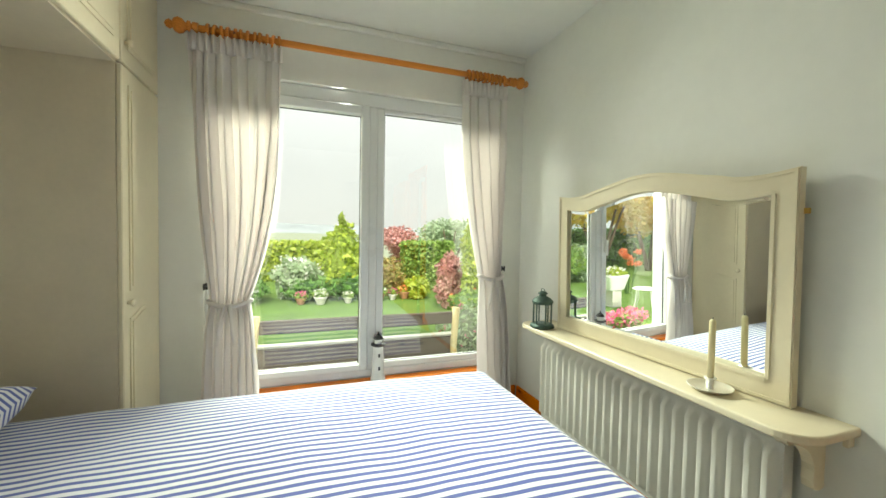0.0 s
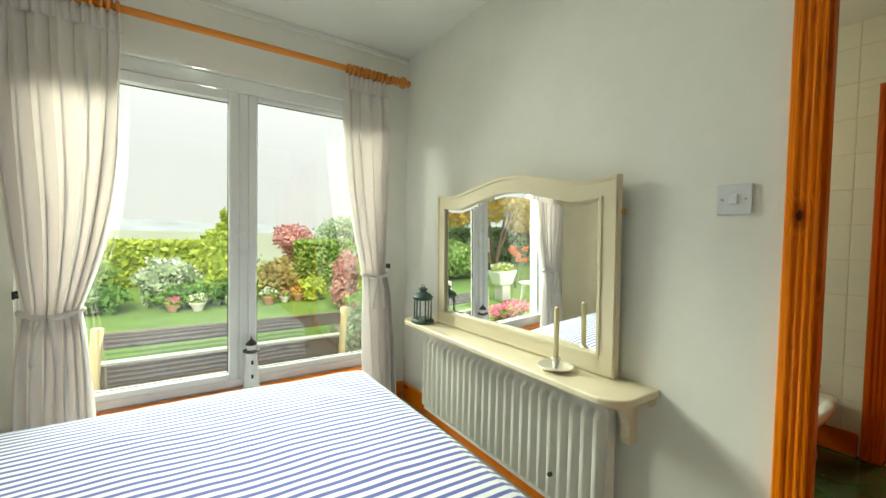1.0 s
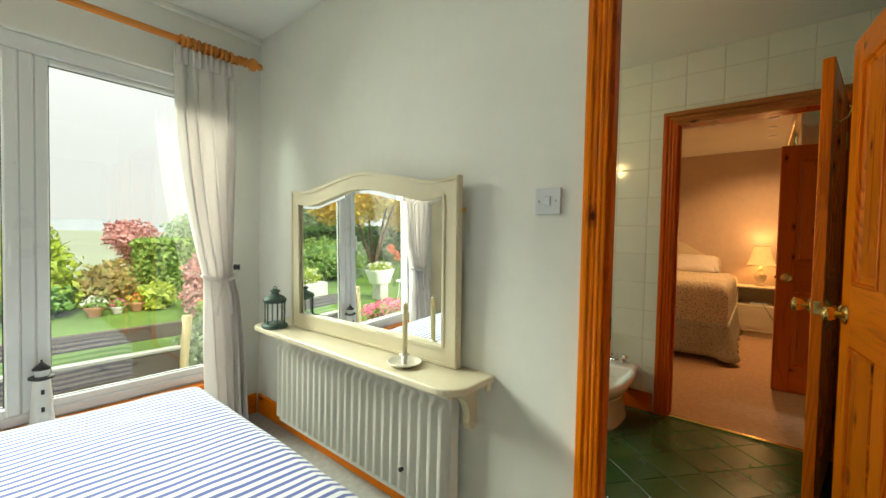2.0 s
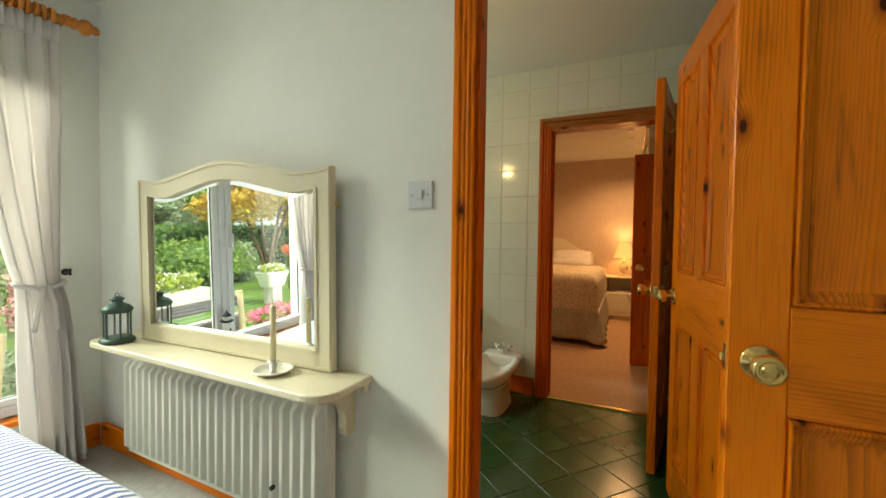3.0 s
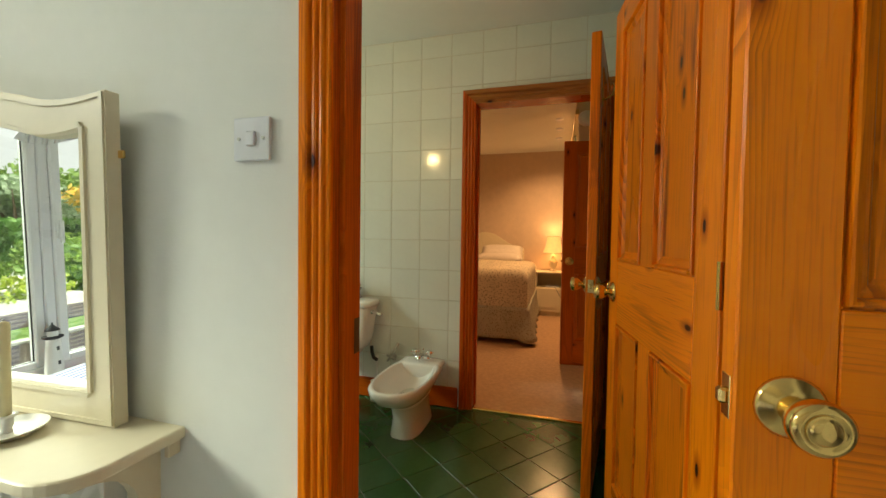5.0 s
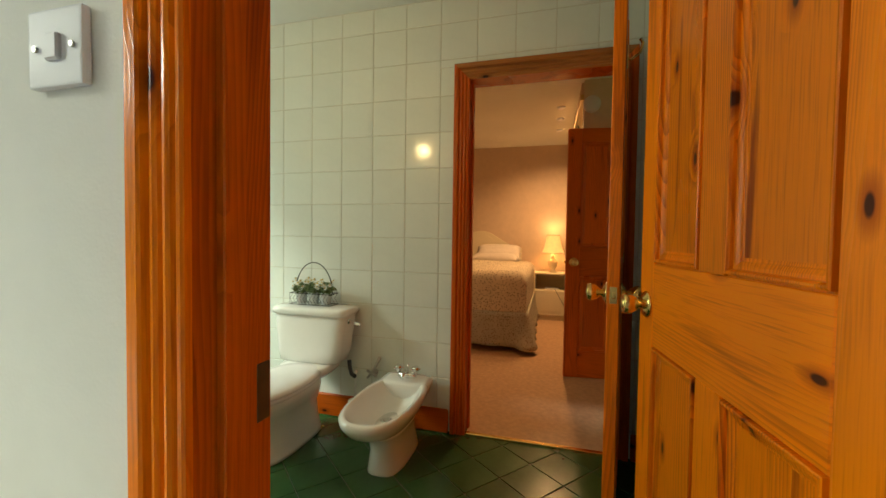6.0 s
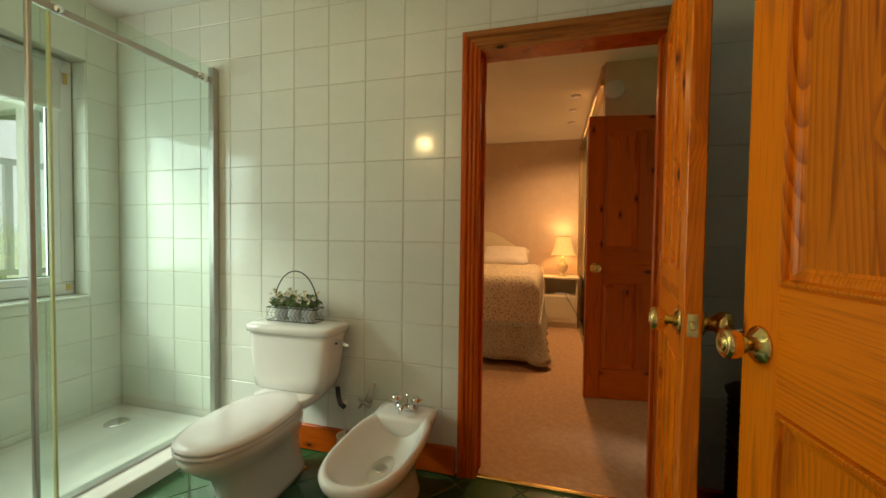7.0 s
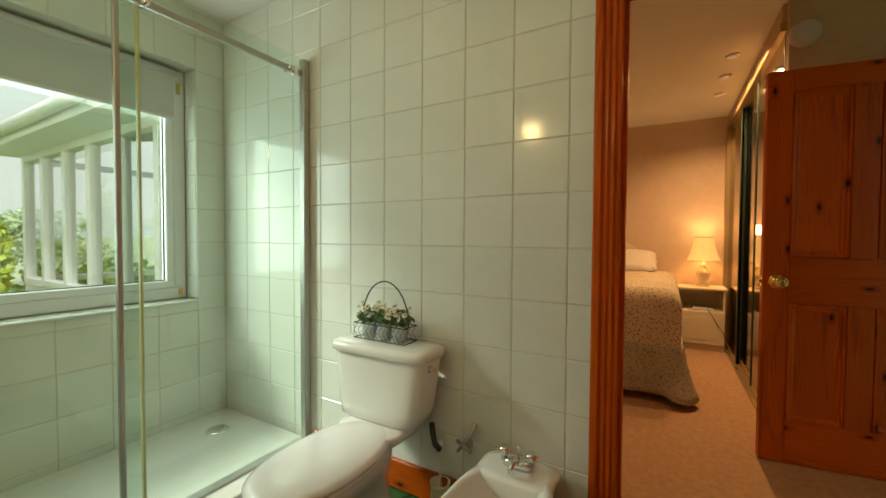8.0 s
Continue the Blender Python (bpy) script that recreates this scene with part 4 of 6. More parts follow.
# ---- things on the shelf and the sill ----
def lantern(at):
    root = thing("lantern", at, "small verdigris metal lantern with glass sides on the shelf", "lantern")
    part("foot", loft([(0, 0, 0, 0.058, 0.058, 2.6), (0.008, 0, 0, 0.064, 0.064, 2.6), (0.02, 0, 0, 0.060, 0.060, 2.6), (0.026, 0, 0, 0.050, 0.050, 2.6)], 24), LANT, root, smooth=True)
    for k in range(6):
        a = math.pi / 3 * k + 0.3
        part("bar", sweep([(0.05 * math.cos(a), 0.05 * math.sin(a), 0.022), (0.05 * math.cos(a), 0.05 * math.sin(a), 0.142)], 0.0045, 8), LANT, root)
    g = part("glass_cylinder", lathe([(0.046, 0.026), (0.046, 0.14)], 24, cap=False), GLASS, root, "clear glass sides")
    g.visible_shadow = False
    part("band", lathe([(0.052, 0.136), (0.056, 0.140), (0.056, 0.147), (0.052, 0.150)], 24), LANT, root)
    part("roof_dome", lathe([(0.060, 0.147), (0.058, 0.155), (0.044, 0.170), (0.028, 0.178), (0.020, 0.182), (0.020, 0.192), (0.027, 0.194), (0.027, 0.200), (0.014, 0.208), (0.004, 0.211)], 24), LANT, root, smooth=True)
    part("ring_handle", sweep([(0, 0.016 * math.cos(t), 0.213 + 0.010 * math.sin(t)) for t in [2 * math.pi * k / 16 for k in range(17)]], 0.0022, 6), LANT, root, smooth=True)


lantern((1.306, 1.722, SZ))

cs = thing("candlestick", (1.345, 0.772, SZ), "silver chamberstick with an ivory candle on the shelf", "candlestick")
part("dish", lathe([(0.030, 0.0), (0.034, 0.002), (0.058, 0.006), (0.068, 0.014), (0.070, 0.016), (0.067, 0.016), (0.055, 0.009), (0.03, 0.006), (0.004, 0.006)], 36), PEWTER, cs, smooth=True)
part("socket", lathe([(0.012, 0.005), (0.010, 0.014), (0.013, 0.020), (0.013, 0.036), (0.020, 0.041), (0.020, 0.044), (0.012, 0.044)], 24), PEWTER, cs, smooth=True)
cd = part("candle", lathe([(0.0105, 0.038), (0.0105, 0.236), (0.0085, 0.243), (0.0025, 0.246)], 20), WAX, cs, "tall ivory wax candle", True)
part("wick", sweep([(0, 0, 0.244), (0.001, 0.001, 0.252)], 0.0012, 6), BLACKP, cd)

lh = thing("lighthouse_ornament", (0.468, 2.268, 0.284), "black and white wooden lighthouse ornament on the sill", "ornament")
part("tower", lathe([(0.047, 0), (0.047, 0.012), (0.043, 0.016), (0.030, 0.212), (0.034, 0.216)], 24), WHITEP, lh, smooth=True)
part("gallery", lathe([(0.03, 0.212), (0.046, 0.220), (0.046, 0.228), (0.03, 0.230)], 24), BLACKP, lh)
part("lamp_room", lathe([(0.024, 0.228), (0.024, 0.262)], 16), WHITEP, lh)
part("cap", lathe([(0.033, 0.26), (0.031, 0.266), (0.012, 0.286), (0.004, 0.294), (0.004, 0.304)], 20), BLACKP, lh, smooth=True)
for z in (0.07, 0.15):
    part("little_window", box(-0.006, 0.006, -0.046 + z * 0.06, -0.030, z, z + 0.022, 0.001), BLACKP, lh)


# ---- bathroom window ----
bw = structure(new("window_2"), "white plastic bathroom window with a grey blind", "window")
for nm, b in (("window_frame", (1.955, 3.125, 2.53, 2.60, 0.775, 0.845)), ("window_frame", (1.955, 3.125, 2.53, 2.60, 2.045, 2.115)), ("window_frame", (3.055, 3.125, 2.53, 2.60, 0.845, 2.045)), ("window_frame", (1.955, 2.025, 2.53, 2.60, 0.845, 2.045))):
    part(nm, box(*b, 0.006), UPVC, bw)
bm = bmesh.new()
for b in ((2.025, 3.055, 0.845, 0.885), (2.025, 3.055, 2.005, 2.045), (3.015, 3.055, 0.885, 2.005), (2.025, 2.065, 0.885, 2.005)):
    box(b[0], b[1], 2.52, 2.58, b[2], b[3], 0.005, bm)
part("casement", bm, UPVC, bw)
bm = bmesh.new()
for b in ((2.065, 3.015, 0.885, 0.890), (3.010, 3.015, 0.890, 2.0)):
    box(b[0], b[1], 2.548, 2.553, b[2], b[3], bm=bm)
part("gasket", bm, GASKET, bw, "black rubber glazing seal")
pn = part("pane", box(2.065, 3.015, 2.553, 2.557, 0.885, 2.005), GLASS, bw)
pn.visible_shadow = False
part("window_sill", box(1.955, 3.125, 2.40, 2.53, 0.758, 0.774, 0.004), TILE, bw, "white tiled window sill")
part("hinge", box(3.08, 3.10, 2.522, 2.531, 0.80, 0.835, 0.002), BRASS, bw)
part("hinge", box(3.08, 3.10, 2.522, 2.531, 1.98, 2.04, 0.002), BRASS, bw)
bl = thing("roller_blind", (2.5, 2.505, 1.83), "grey roller blind drawn a little way down", "blind")
part("fabric", box(-0.52, 0.555, -0.001, 0.001, 0, 0.235), BLIND, bl)
part("bottom_bar", box(-0.52, 0.555, -0.006, 0.006, -0.016, 0.004, 0.004), WHITEP, bl)
part("roller", lathe([(0.02, -0.53), (0.02, 0.565)], 16, (0, 0, 0.255), "x"), BLIND, bl, smooth=True)

# ---- shower ----
tray = tagged(finish("shower_tray", box(1.63, 3.29, 1.545, 2.412, -0.01, 0.068, 0.012, seg=3), PORC), "low white shower tray in the tiled corner", "shower tray")
bm = bmesh.new()
ring = [(1.642, 1.557), (3.278, 1.557), (3.278, 2.402), (1.642, 2.402)]
v_o = [bm.verts.new((x, y, 0.0685)) for x, y in ring]
v_i = [bm.verts.new((x, y, 0.0695)) for x, y in ((1.69, 1.605), (3.23, 1.605), (3.23, 2.355), (1.69, 2.355))]
v_w = [bm.verts.new((x, y, 0.0715)) for x, y in ((1.72, 1.635), (3.20, 1.635), (3.20, 2.325), (1.72, 2.325))]
for a, b in ((v_o, v_i), (v_i, v_w)):
    for k in range(4):
        bm.faces.new((a[k], a[(k + 1) % 4], b[(k + 1) % 4], b[k]))
bm.faces.new(v_w)
part("tray_floor", bm, PORC, tray)
dr = part("drain", lathe([(0.058, 0.070), (0.058, 0.076), (0.048, 0.082), (0.01, 0.084)], 28, (3.085, 2.15, 0)), CHROME, tray, "round chrome drain cover", True)

se = thing("shower_screen", (3.28, 1.66, 0.07), "clear glass shower screen with chrome rail and posts", "shower screen")
part("wall_channel", box(-0.028, 0.01, -0.018, 0.018, 0.0, 1.985, 0.003), STEEL, se)
g = part("fixed_glass", box(-0.80, -0.028, -0.004, 0.004, 0.005, 1.985), SHOWERG, se)
g2 = part("sliding_glass", box(-1.62, -0.735, 0.022, 0.030, 0.012, 1.955), SHOWERG, se)
g.visible_shadow = g2.visible_shadow = False
part("top_rail", box(-1.64, -0.03, -0.006, 0.008, 1.895, 1.925, 0.003), STEEL, se)
rc = part("rail_clamp", lathe([(0.013, -0.02), (0.013, 0.03)], 16, (-0.10, 0, 1.91), "y"), CHROME, se, smooth=True)
part("clamp_bar", box(-0.085, -0.055, -0.012, 0.0, 1.885, 1.93, 0.003), CHROME, se)
part("rail_clamp", lathe([(0.013, -0.02), (0.013, 0.03)], 16, (-0.72, 0, 1.91), "y"), CHROME, se, smooth=True)
part("edge_post", box(-0.815, -0.798, -0.010, 0.010, 0.0, 1.985, 0.003), STEEL, se)
part("edge_seal", box(-0.737, -0.728, 0.016, 0.036, 0.012, 1.955, 0.003), M("yellowed_seal", (0.62, 0.55, 0.28), 0.35, var=0.1), se, "yellowed plastic edge seal")
part("floor_rail", box(-1.64, -0.03, -0.014, 0.034, 0.0, 0.012, 0.002), STEEL, se)


# ---- toilet ----
wc = thing("toilet", (3.285, 1.048, 0), "white close-coupled toilet with its lid down", "toilet")
part("cistern", loft([(0.372, -0.105, 0.01, 0.07, 0.1758, 4), (0.385, -0.105, 0.01, 0.088, 0.1961, 5), (0.44, -0.103, 0.005, 0.092, 0.2081, 6), (0.655, -0.1, 0, 0.098, 0.2285, 7), (0.662, -0.1, 0, 0.096, 0.2266, 7)], 48), PORC, wc, smooth=True)
part("cistern_lid", loft([(0.655, -0.1, 0, 0.098, 0.2313, 7), (0.66, -0.102, 0, 0.11, 0.2442, 6), (0.682, -0.102, 0, 0.113, 0.2479, 6), (0.694, -0.102, 0, 0.106, 0.2405, 6), (0.7, -0.102, 0, 0.09, 0.2248, 6), (0.702, -0.102, 0, 0.04, 0.1388, 5)], 48), PORC, wc, smooth=True)
lv = part("flush_lever", sweep([(-0.12, -0.222, 0.622), (-0.12, -0.244, 0.622), (-0.128, -0.267, 0.620), (-0.158, -0.318, 0.616)], 0.0095, 10), CHROME, wc, "chrome flush lever", True)
part("lever_boss", lathe([(0.014, -0.238), (0.016, -0.230), (0.016, -0.225)], 16, (-0.12, 0, 0.622), "y"), CHROME, lv)
part("pan", loft([(0.0, -0.35, 0.0, 0.2425, 0.0989, 3), (0.018, -0.35, 0, 0.2377, 0.0946, 3), (0.09, -0.35, 0, 0.2182, 0.0843, 2.8), (0.18, -0.37, 0, 0.2279, 0.0903, 2.6), (0.243, -0.4, 0, 0.2716, 0.1247, 2.4), (0.2925, -0.43, 0, 0.291, 0.1514, 2.25), (0.3258, -0.44, 0, 0.2929, 0.1582, 2.2), (0.3348, -0.44, 0, 0.2852, 0.1522, 2.2)], 48), PORC, wc, smooth=True)
part("pan_back", loft([(0.30, -0.13, 0, 0.10, 0.10, 3.5), (0.34, -0.15, 0, 0.13, 0.145, 3.5), (0.37, -0.15, 0, 0.135, 0.155, 4), (0.378, -0.15, 0, 0.125, 0.148, 4)], 36), PORC, wc, smooth=True)
part("seat", loft([(0.334, -0.452, 0, 0.2777, 0.1638, 2.3), (0.338, -0.452, 0, 0.2841, 0.1701, 2.3), (0.35, -0.452, 0, 0.2841, 0.1701, 2.3), (0.354, -0.452, 0, 0.2777, 0.1656, 2.3)], 48), SEATW, wc, smooth=True)
part("lid", loft([(0.355, -0.452, 0, 0.2777, 0.1656, 2.3), (0.358, -0.452, 0, 0.2851, 0.1719, 2.3), (0.37, -0.452, 0, 0.283, 0.1701, 2.3), (0.38, -0.452, 0, 0.2586, 0.1502, 2.3), (0.385, -0.452, 0, 0.1908, 0.0995, 2.2), (0.386, -0.452, 0, 0.053, 0.0271, 2)], 48), SEATW, wc, "glossy white toilet lid, closed", True)
for y in (-0.08, 0.08):
    part("seat_hinge", lathe([(0.013, 0.335), (0.013, 0.364), (0.009, 0.370)], 14, (-0.205, y, 0)), CHROME, wc)
part("supply_pipe", sweep([(-0.06, -0.20, 0.375), (-0.06, -0.205, 0.33), (-0.075, -0.225, 0.30), (-0.09, -0.255, 0.295)], 0.012, 10), BLACKP, wc, "black flexible inlet pipe", True)
part("floor_bolt", lathe([(0.010, 0.0), (0.010, 0.012), (0.004, 0.016)], 12, (-0.20, -0.112, 0.02)), BRASS, wc)
brush = thing("toilet_brush", (3.235, 0.812, 0), "white toilet brush in a cream pot by the skirting", "toilet brush")
part("pot", lathe([(0.042, 0), (0.045, 0.01), (0.038, 0.12), (0.043, 0.135), (0.038, 0.135), (0.03, 0.02)], 20), CREAM, brush, smooth=True)
part("handle", sweep([(0, 0, 0.06), (0, 0, 0.26), (0.001, 0, 0.31)], 0.008, 10, radii=[0.005, 0.006, 0.010]), WHITEP, brush, smooth=True)

# ---- bidet ----
bd = thing("bidet", (3.285, 0.460, -0.010), "white porcelain bidet with chrome mixer taps", "bidet")
bd.scale = (0.95, 0.90, 0.91)
part("pedestal", loft([(0.0, -0.30, 0, 0.215, 0.105, 3), (0.02, -0.30, 0, 0.21, 0.10, 3), (0.12, -0.31, 0, 0.19, 0.09, 2.8), (0.20, -0.33, 0, 0.20, 0.10, 2.6), (0.25, -0.36, 0, 0.25, 0.13, 2.5)], 40), PORC, bd, smooth=True)
NB = 56
secs = [(0.235, -0.37, 0, 0.22, 0.115, 2.4), (0.29, -0.40, 0, 0.30, 0.158, 2.4), (0.335, -0.40, 0, 0.335, 0.178, 2.5), (0.362, -0.40, 0, 0.338, 0.182, 2.6), (0.373, -0.40, 0, 0.328, 0.174, 2.6),
        (0.376, -0.41, 0, 0.305, 0.164, 2.5), (0.370, -0.42, 0, 0.284, 0.153, 2.4), (0.33, -0.42, 0, 0.262, 0.138, 2.3), (0.27, -0.415, 0, 0.20, 0.10, 2.1), (0.246, -0.41, 0, 0.08, 0.04, 2)]
part("bowl", loft(secs, NB), PORC, bd, smooth=True)
part("tap_deck", loft([(0.24, -0.125, 0, 0.07, 0.10, 5), (0.30, -0.122, 0, 0.085, 0.135, 5), (0.362, -0.122, 0, 0.092, 0.156, 5), (0.373, -0.122, 0, 0.087, 0.150, 5), (0.377, -0.122, 0, 0.06, 0.12, 4)], 40), PORC, bd, smooth=True)
# no opening is cut; a black disc gives the darkness inside the overflow
part("overflow_disc", lathe([(0.011, -0.004), (0.011, 0.0)], 16, (-0.166, 0.0, 0.338), "x"), GASKET, bd, "black disc drawn for the dark of the overflow hole")
wst = part("waste", lathe([(0.032, 0.246), (0.032, 0.252), (0.024, 0.256)], 24, (-0.41, 0, 0)), CHROME, bd, "chrome waste with plug", True)
part("plug", lathe([(0.02, 0.254), (0.02, 0.263), (0.014, 0.266)], 20, (-0.41, 0, 0)), STEEL, wst)
tp = part("mixer_body", loft([(0.383, -0.12, 0, 0.022, 0.06, 2.5), (0.400, -0.12, 0, 0.02, 0.055, 2.5), (0.410, -0.12, 0, 0.014, 0.04, 2.5)], 24), CHROME, bd, smooth=True)
part("spout", sweep([(-0.12, 0, 0.405), (-0.15, 0, 0.425), (-0.185, 0, 0.418), (-0.20, 0, 0.395)], 0.011, 12), CHROME, tp, smooth=True)
part("pop_up_knob", lathe([(0.003, 0.41), (0.003, 0.44), (0.008, 0.446), (0.007, 0.455)], 12, (-0.105, 0, 0)), CHROME, tp, smooth=True)
for y in (-0.055, 0.055):
    h = part("tap_handle", lathe([(0.012, 0.398), (0.012, 0.418), (0.022, 0.424), (0.023, 0.442), (0.017, 0.450), (0.004, 0.452)], 20, (-0.12, y, 0)), CHROME, bd, "chrome cross-head tap", True)
    for k in range(4):
        a = math.pi / 2 * k + 0.5
        part("spoke", lathe([(0.006, 0.0), (0.007, 0.028), (0.003, 0.031)], 8, (-0.12, y, 0)), CHROME, h).matrix_basis = Matrix.Translation((-0.12, y, 0.433)) @ pose(0, 0, 0, 0, 90, math.degrees(a)) @ Matrix.Translation((0.12, -y, 0))
spray = thing("hand_spray", (3.293, 0.70, 0.30), "chrome hand spray in a wall holder beside the toilet", "hand spray")
part("holder", lathe([(0.020, 0), (0.020, -0.008), (0.012, -0.03)][::-1], 16, (0, 0.01, 0.0), "x"), STEEL, spray)
part("body", sweep([(-0.035, 0.045, -0.03), (-0.035, 0.0, 0.03), (-0.035, -0.035, 0.10)], 0.009, 10, radii=[0.007, 0.009, 0.011]), STEEL, spray, smooth=True)
part("head", sweep([(-0.03, 0.05, 0.012), (-0.045, -0.02, -0.012)], 0.008, 10), STEEL, spray, smooth=True)

# ---- flower basket on the cistern ----
fb = thing("wire_basket", (3.19, 1.067, 0.703), "wire basket holding three small tin pots", "basket")
for z in (0.003, 0.068):
    part("wire_hoop", sweep([(-0.045, -0.135, z), (0.045, -0.135, z), (0.045, 0.135, z), (-0.045, 0.135, z), (-0.045, -0.135, z)], 0.0022, 6), WIRE, fb)
for k in range(13):
    y = -0.135 + 0.27 * k / 12
    for x in (-0.045, 0.045):
        part("wire", sweep([(x, y, 0.003), (x, y + (0.022 if k < 12 else 0), 0.036), (x, y, 0.068)], 0.0011, 5), WIRE, fb)
part("handle", sweep([(0, 0.125 * math.cos(a), 0.068 + 0.182 * math.sin(a)) for a in [math.pi * k / 24 for k in range(25)]], 0.003, 8), WIRE, fb, smooth=True)


def leaves(name, parent, mat, n, centre, radii, size, seed, shell=0.35, flat=0.0):
    """Many small leaves scattered through a lumpy ellipsoid."""
    rng = np.random.default_rng(seed)
    d = rng.normal(size=(n, 3))
    d /= np.linalg.norm(d, axis=1)[:, None]
    lump = 1 + 0.16 * np.sin(d[:, 0] * 5 + seed) * np.cos(d[:, 1] * 6 + seed * 2) + 0.12 * np.sin(d[:, 2] * 7 + d[:, 0] * 4 + seed)
    p = d * (lump * (1 - shell * rng.random(n) ** 1.6))[:, None] * np.array(radii) + np.array(centre)
    a = rng.normal(size=(n, 3))
    a[:, 2] *= 1 - flat
    a /= np.linalg.norm(a, axis=1)[:, None]
    b = np.cross(a, rng.normal(size=(n, 3)))
    b /= np.linalg.norm(b, axis=1)[:, None]
    s = size * (0.6 + 0.8 * rng.random(n))[:, None]
    v = np.stack([p - a * s, p + b * s * 0.5, p + a * s, p - b * s * 0.5], 1).reshape(-1, 3)
    f = np.arange(4 * n).reshape(-1, 4)
    me = bpy.data.meshes.new(name)
    me.from_pydata(v.tolist(), [], f.tolist())
    me.materials.append(mat)
    ob = new(name, me)
    if parent is not None:
        ob.parent = parent
    return ob


DAISY = M("yellow_flower_eye", (0.62, 0.42, 0.04), 0.7, var=0.1)
for k in range(3):
    y = 1.067 + (k - 1) * 0.083
    pt = thing("tin_pot", (3.19, y, 0.707), "small galvanised pot of white daisies in the wire basket", "flower pot", "tin pots of daisies")
    part("pot", lathe([(0.026, 0), (0.027, 0.003), (0.036, 0.066), (0.038, 0.069), (0.036, 0.070), (0.033, 0.062), (0.026, 0.006)], 24), GALV, pt, smooth=True)
    leaves("foliage", pt, LEAFA, 320, (0, 0, 0.090), (0.046, 0.054, 0.036), 0.011, 20 + k)
    rng = random.Random(60 + k)
    for _ in range(18):
        fx, fy, fz = rng.uniform(-0.05, 0.02), rng.uniform(-0.055, 0.055), rng.uniform(0.10, 0.15)
        bm = bmesh.new()
        for j in range(10):
            a = 2 * math.pi * j / 10
            q = [(0.003, -0.0013), (0.011, -0.0026), (0.013, 0.0), (0.011, 0.0026), (0.003, 0.0013)]
            vs = [bm.verts.new((-0.004 * (1 - u / 0.014) + 0.001, u * math.cos(a) - w * math.sin(a), u * math.sin(a) + w * math.cos(a))) for u, w in q]
            bm.faces.new(vs)
        fl = part("flower", bm, PETALW, pt)
        fl.matrix_basis = pose(fx, fy, fz, rng.uniform(-30, 30), rng.uniform(0, 70), rng.uniform(-50, 50))
        part("flower_eye", lathe([(0.0045, 0), (0.003, -0.004), (0.001, -0.005)][::-1], 10, (-0.003, 0, 0), "x"), DAISY, fl)

# ---- basket and rail in the dark corner ----
lb = thing("laundry_basket", (3.02, -0.97, 0), "tall dark wicker laundry basket in the corner", "laundry basket")
for k in range(22):
    z = 0.012 + k * 0.026
    part("weave", loft([(z - 0.012, 0, 0, 0.175, 0.175, 4), (z, 0, 0, 0.182, 0.182, 4), (z + 0.012, 0, 0, 0.175, 0.175, 4)], 32), WICKER, lb, smooth=True)
part("lid", loft([(0.582, 0, 0, 0.185, 0.185, 4), (0.60, 0, 0, 0.19, 0.19, 4), (0.615, 0, 0, 0.17, 0.17, 4)], 32), WICKER, lb, smooth=True)
tr = thing("towel_rail", (3.293, -0.98, 0.79), "chrome towel rail on the tiled wall", "towel rail")
part("bar", lathe([(0.009, -0.26), (0.009, 0.26)], 14, (-0.055, 0, 0), "y"), CHROME, tr, smooth=True)
for y in (-0.25, 0.25):
    part("post", sweep([(-0.003, y, 0), (-0.055, y, 0)], 0.011, 12), CHROME, tr, smooth=True)

# warm lamp beside the basin mirror, opposite the tiles
LAMPG = M("lit_opal_glass", (0.8, 0.7, 0.5), 0.4)
nb = LAMPG.node_tree.nodes["Principled BSDF"]
nb.inputs["Emission Color"].default_value, nb.inputs["Emission Strength"].default_value = (1.0, 0.55, 0.14, 1), 1.5
bl_ = thing("wall_lamp", (1.628, 0.92, 1.9), "lit opal glass wall lamp on the bathroom wall", "lamp")
part("back_plate", lathe([(0.05, 0), (0.05, 0.012), (0.03, 0.02)], 20, (0, 0, 0), "x"), CHROME, bl_)
part("arm", sweep([(0.01, 0, 0), (0.06, 0, 0), (0.075, 0, 0.02)], 0.008, 10), CHROME, bl_)
part("globe", lathe([(0.012, -0.045), (0.035, -0.035), (0.046, 0.0), (0.035, 0.035), (0.012, 0.045)], 20, (0.09, 0, 0.06)), LAMPG, bl_, "glowing opal globe", True)
bulb("bath_lamp", (1.80, 0.92, 1.96), 6.0, (1.0, 0.72, 0.30), 0.05)


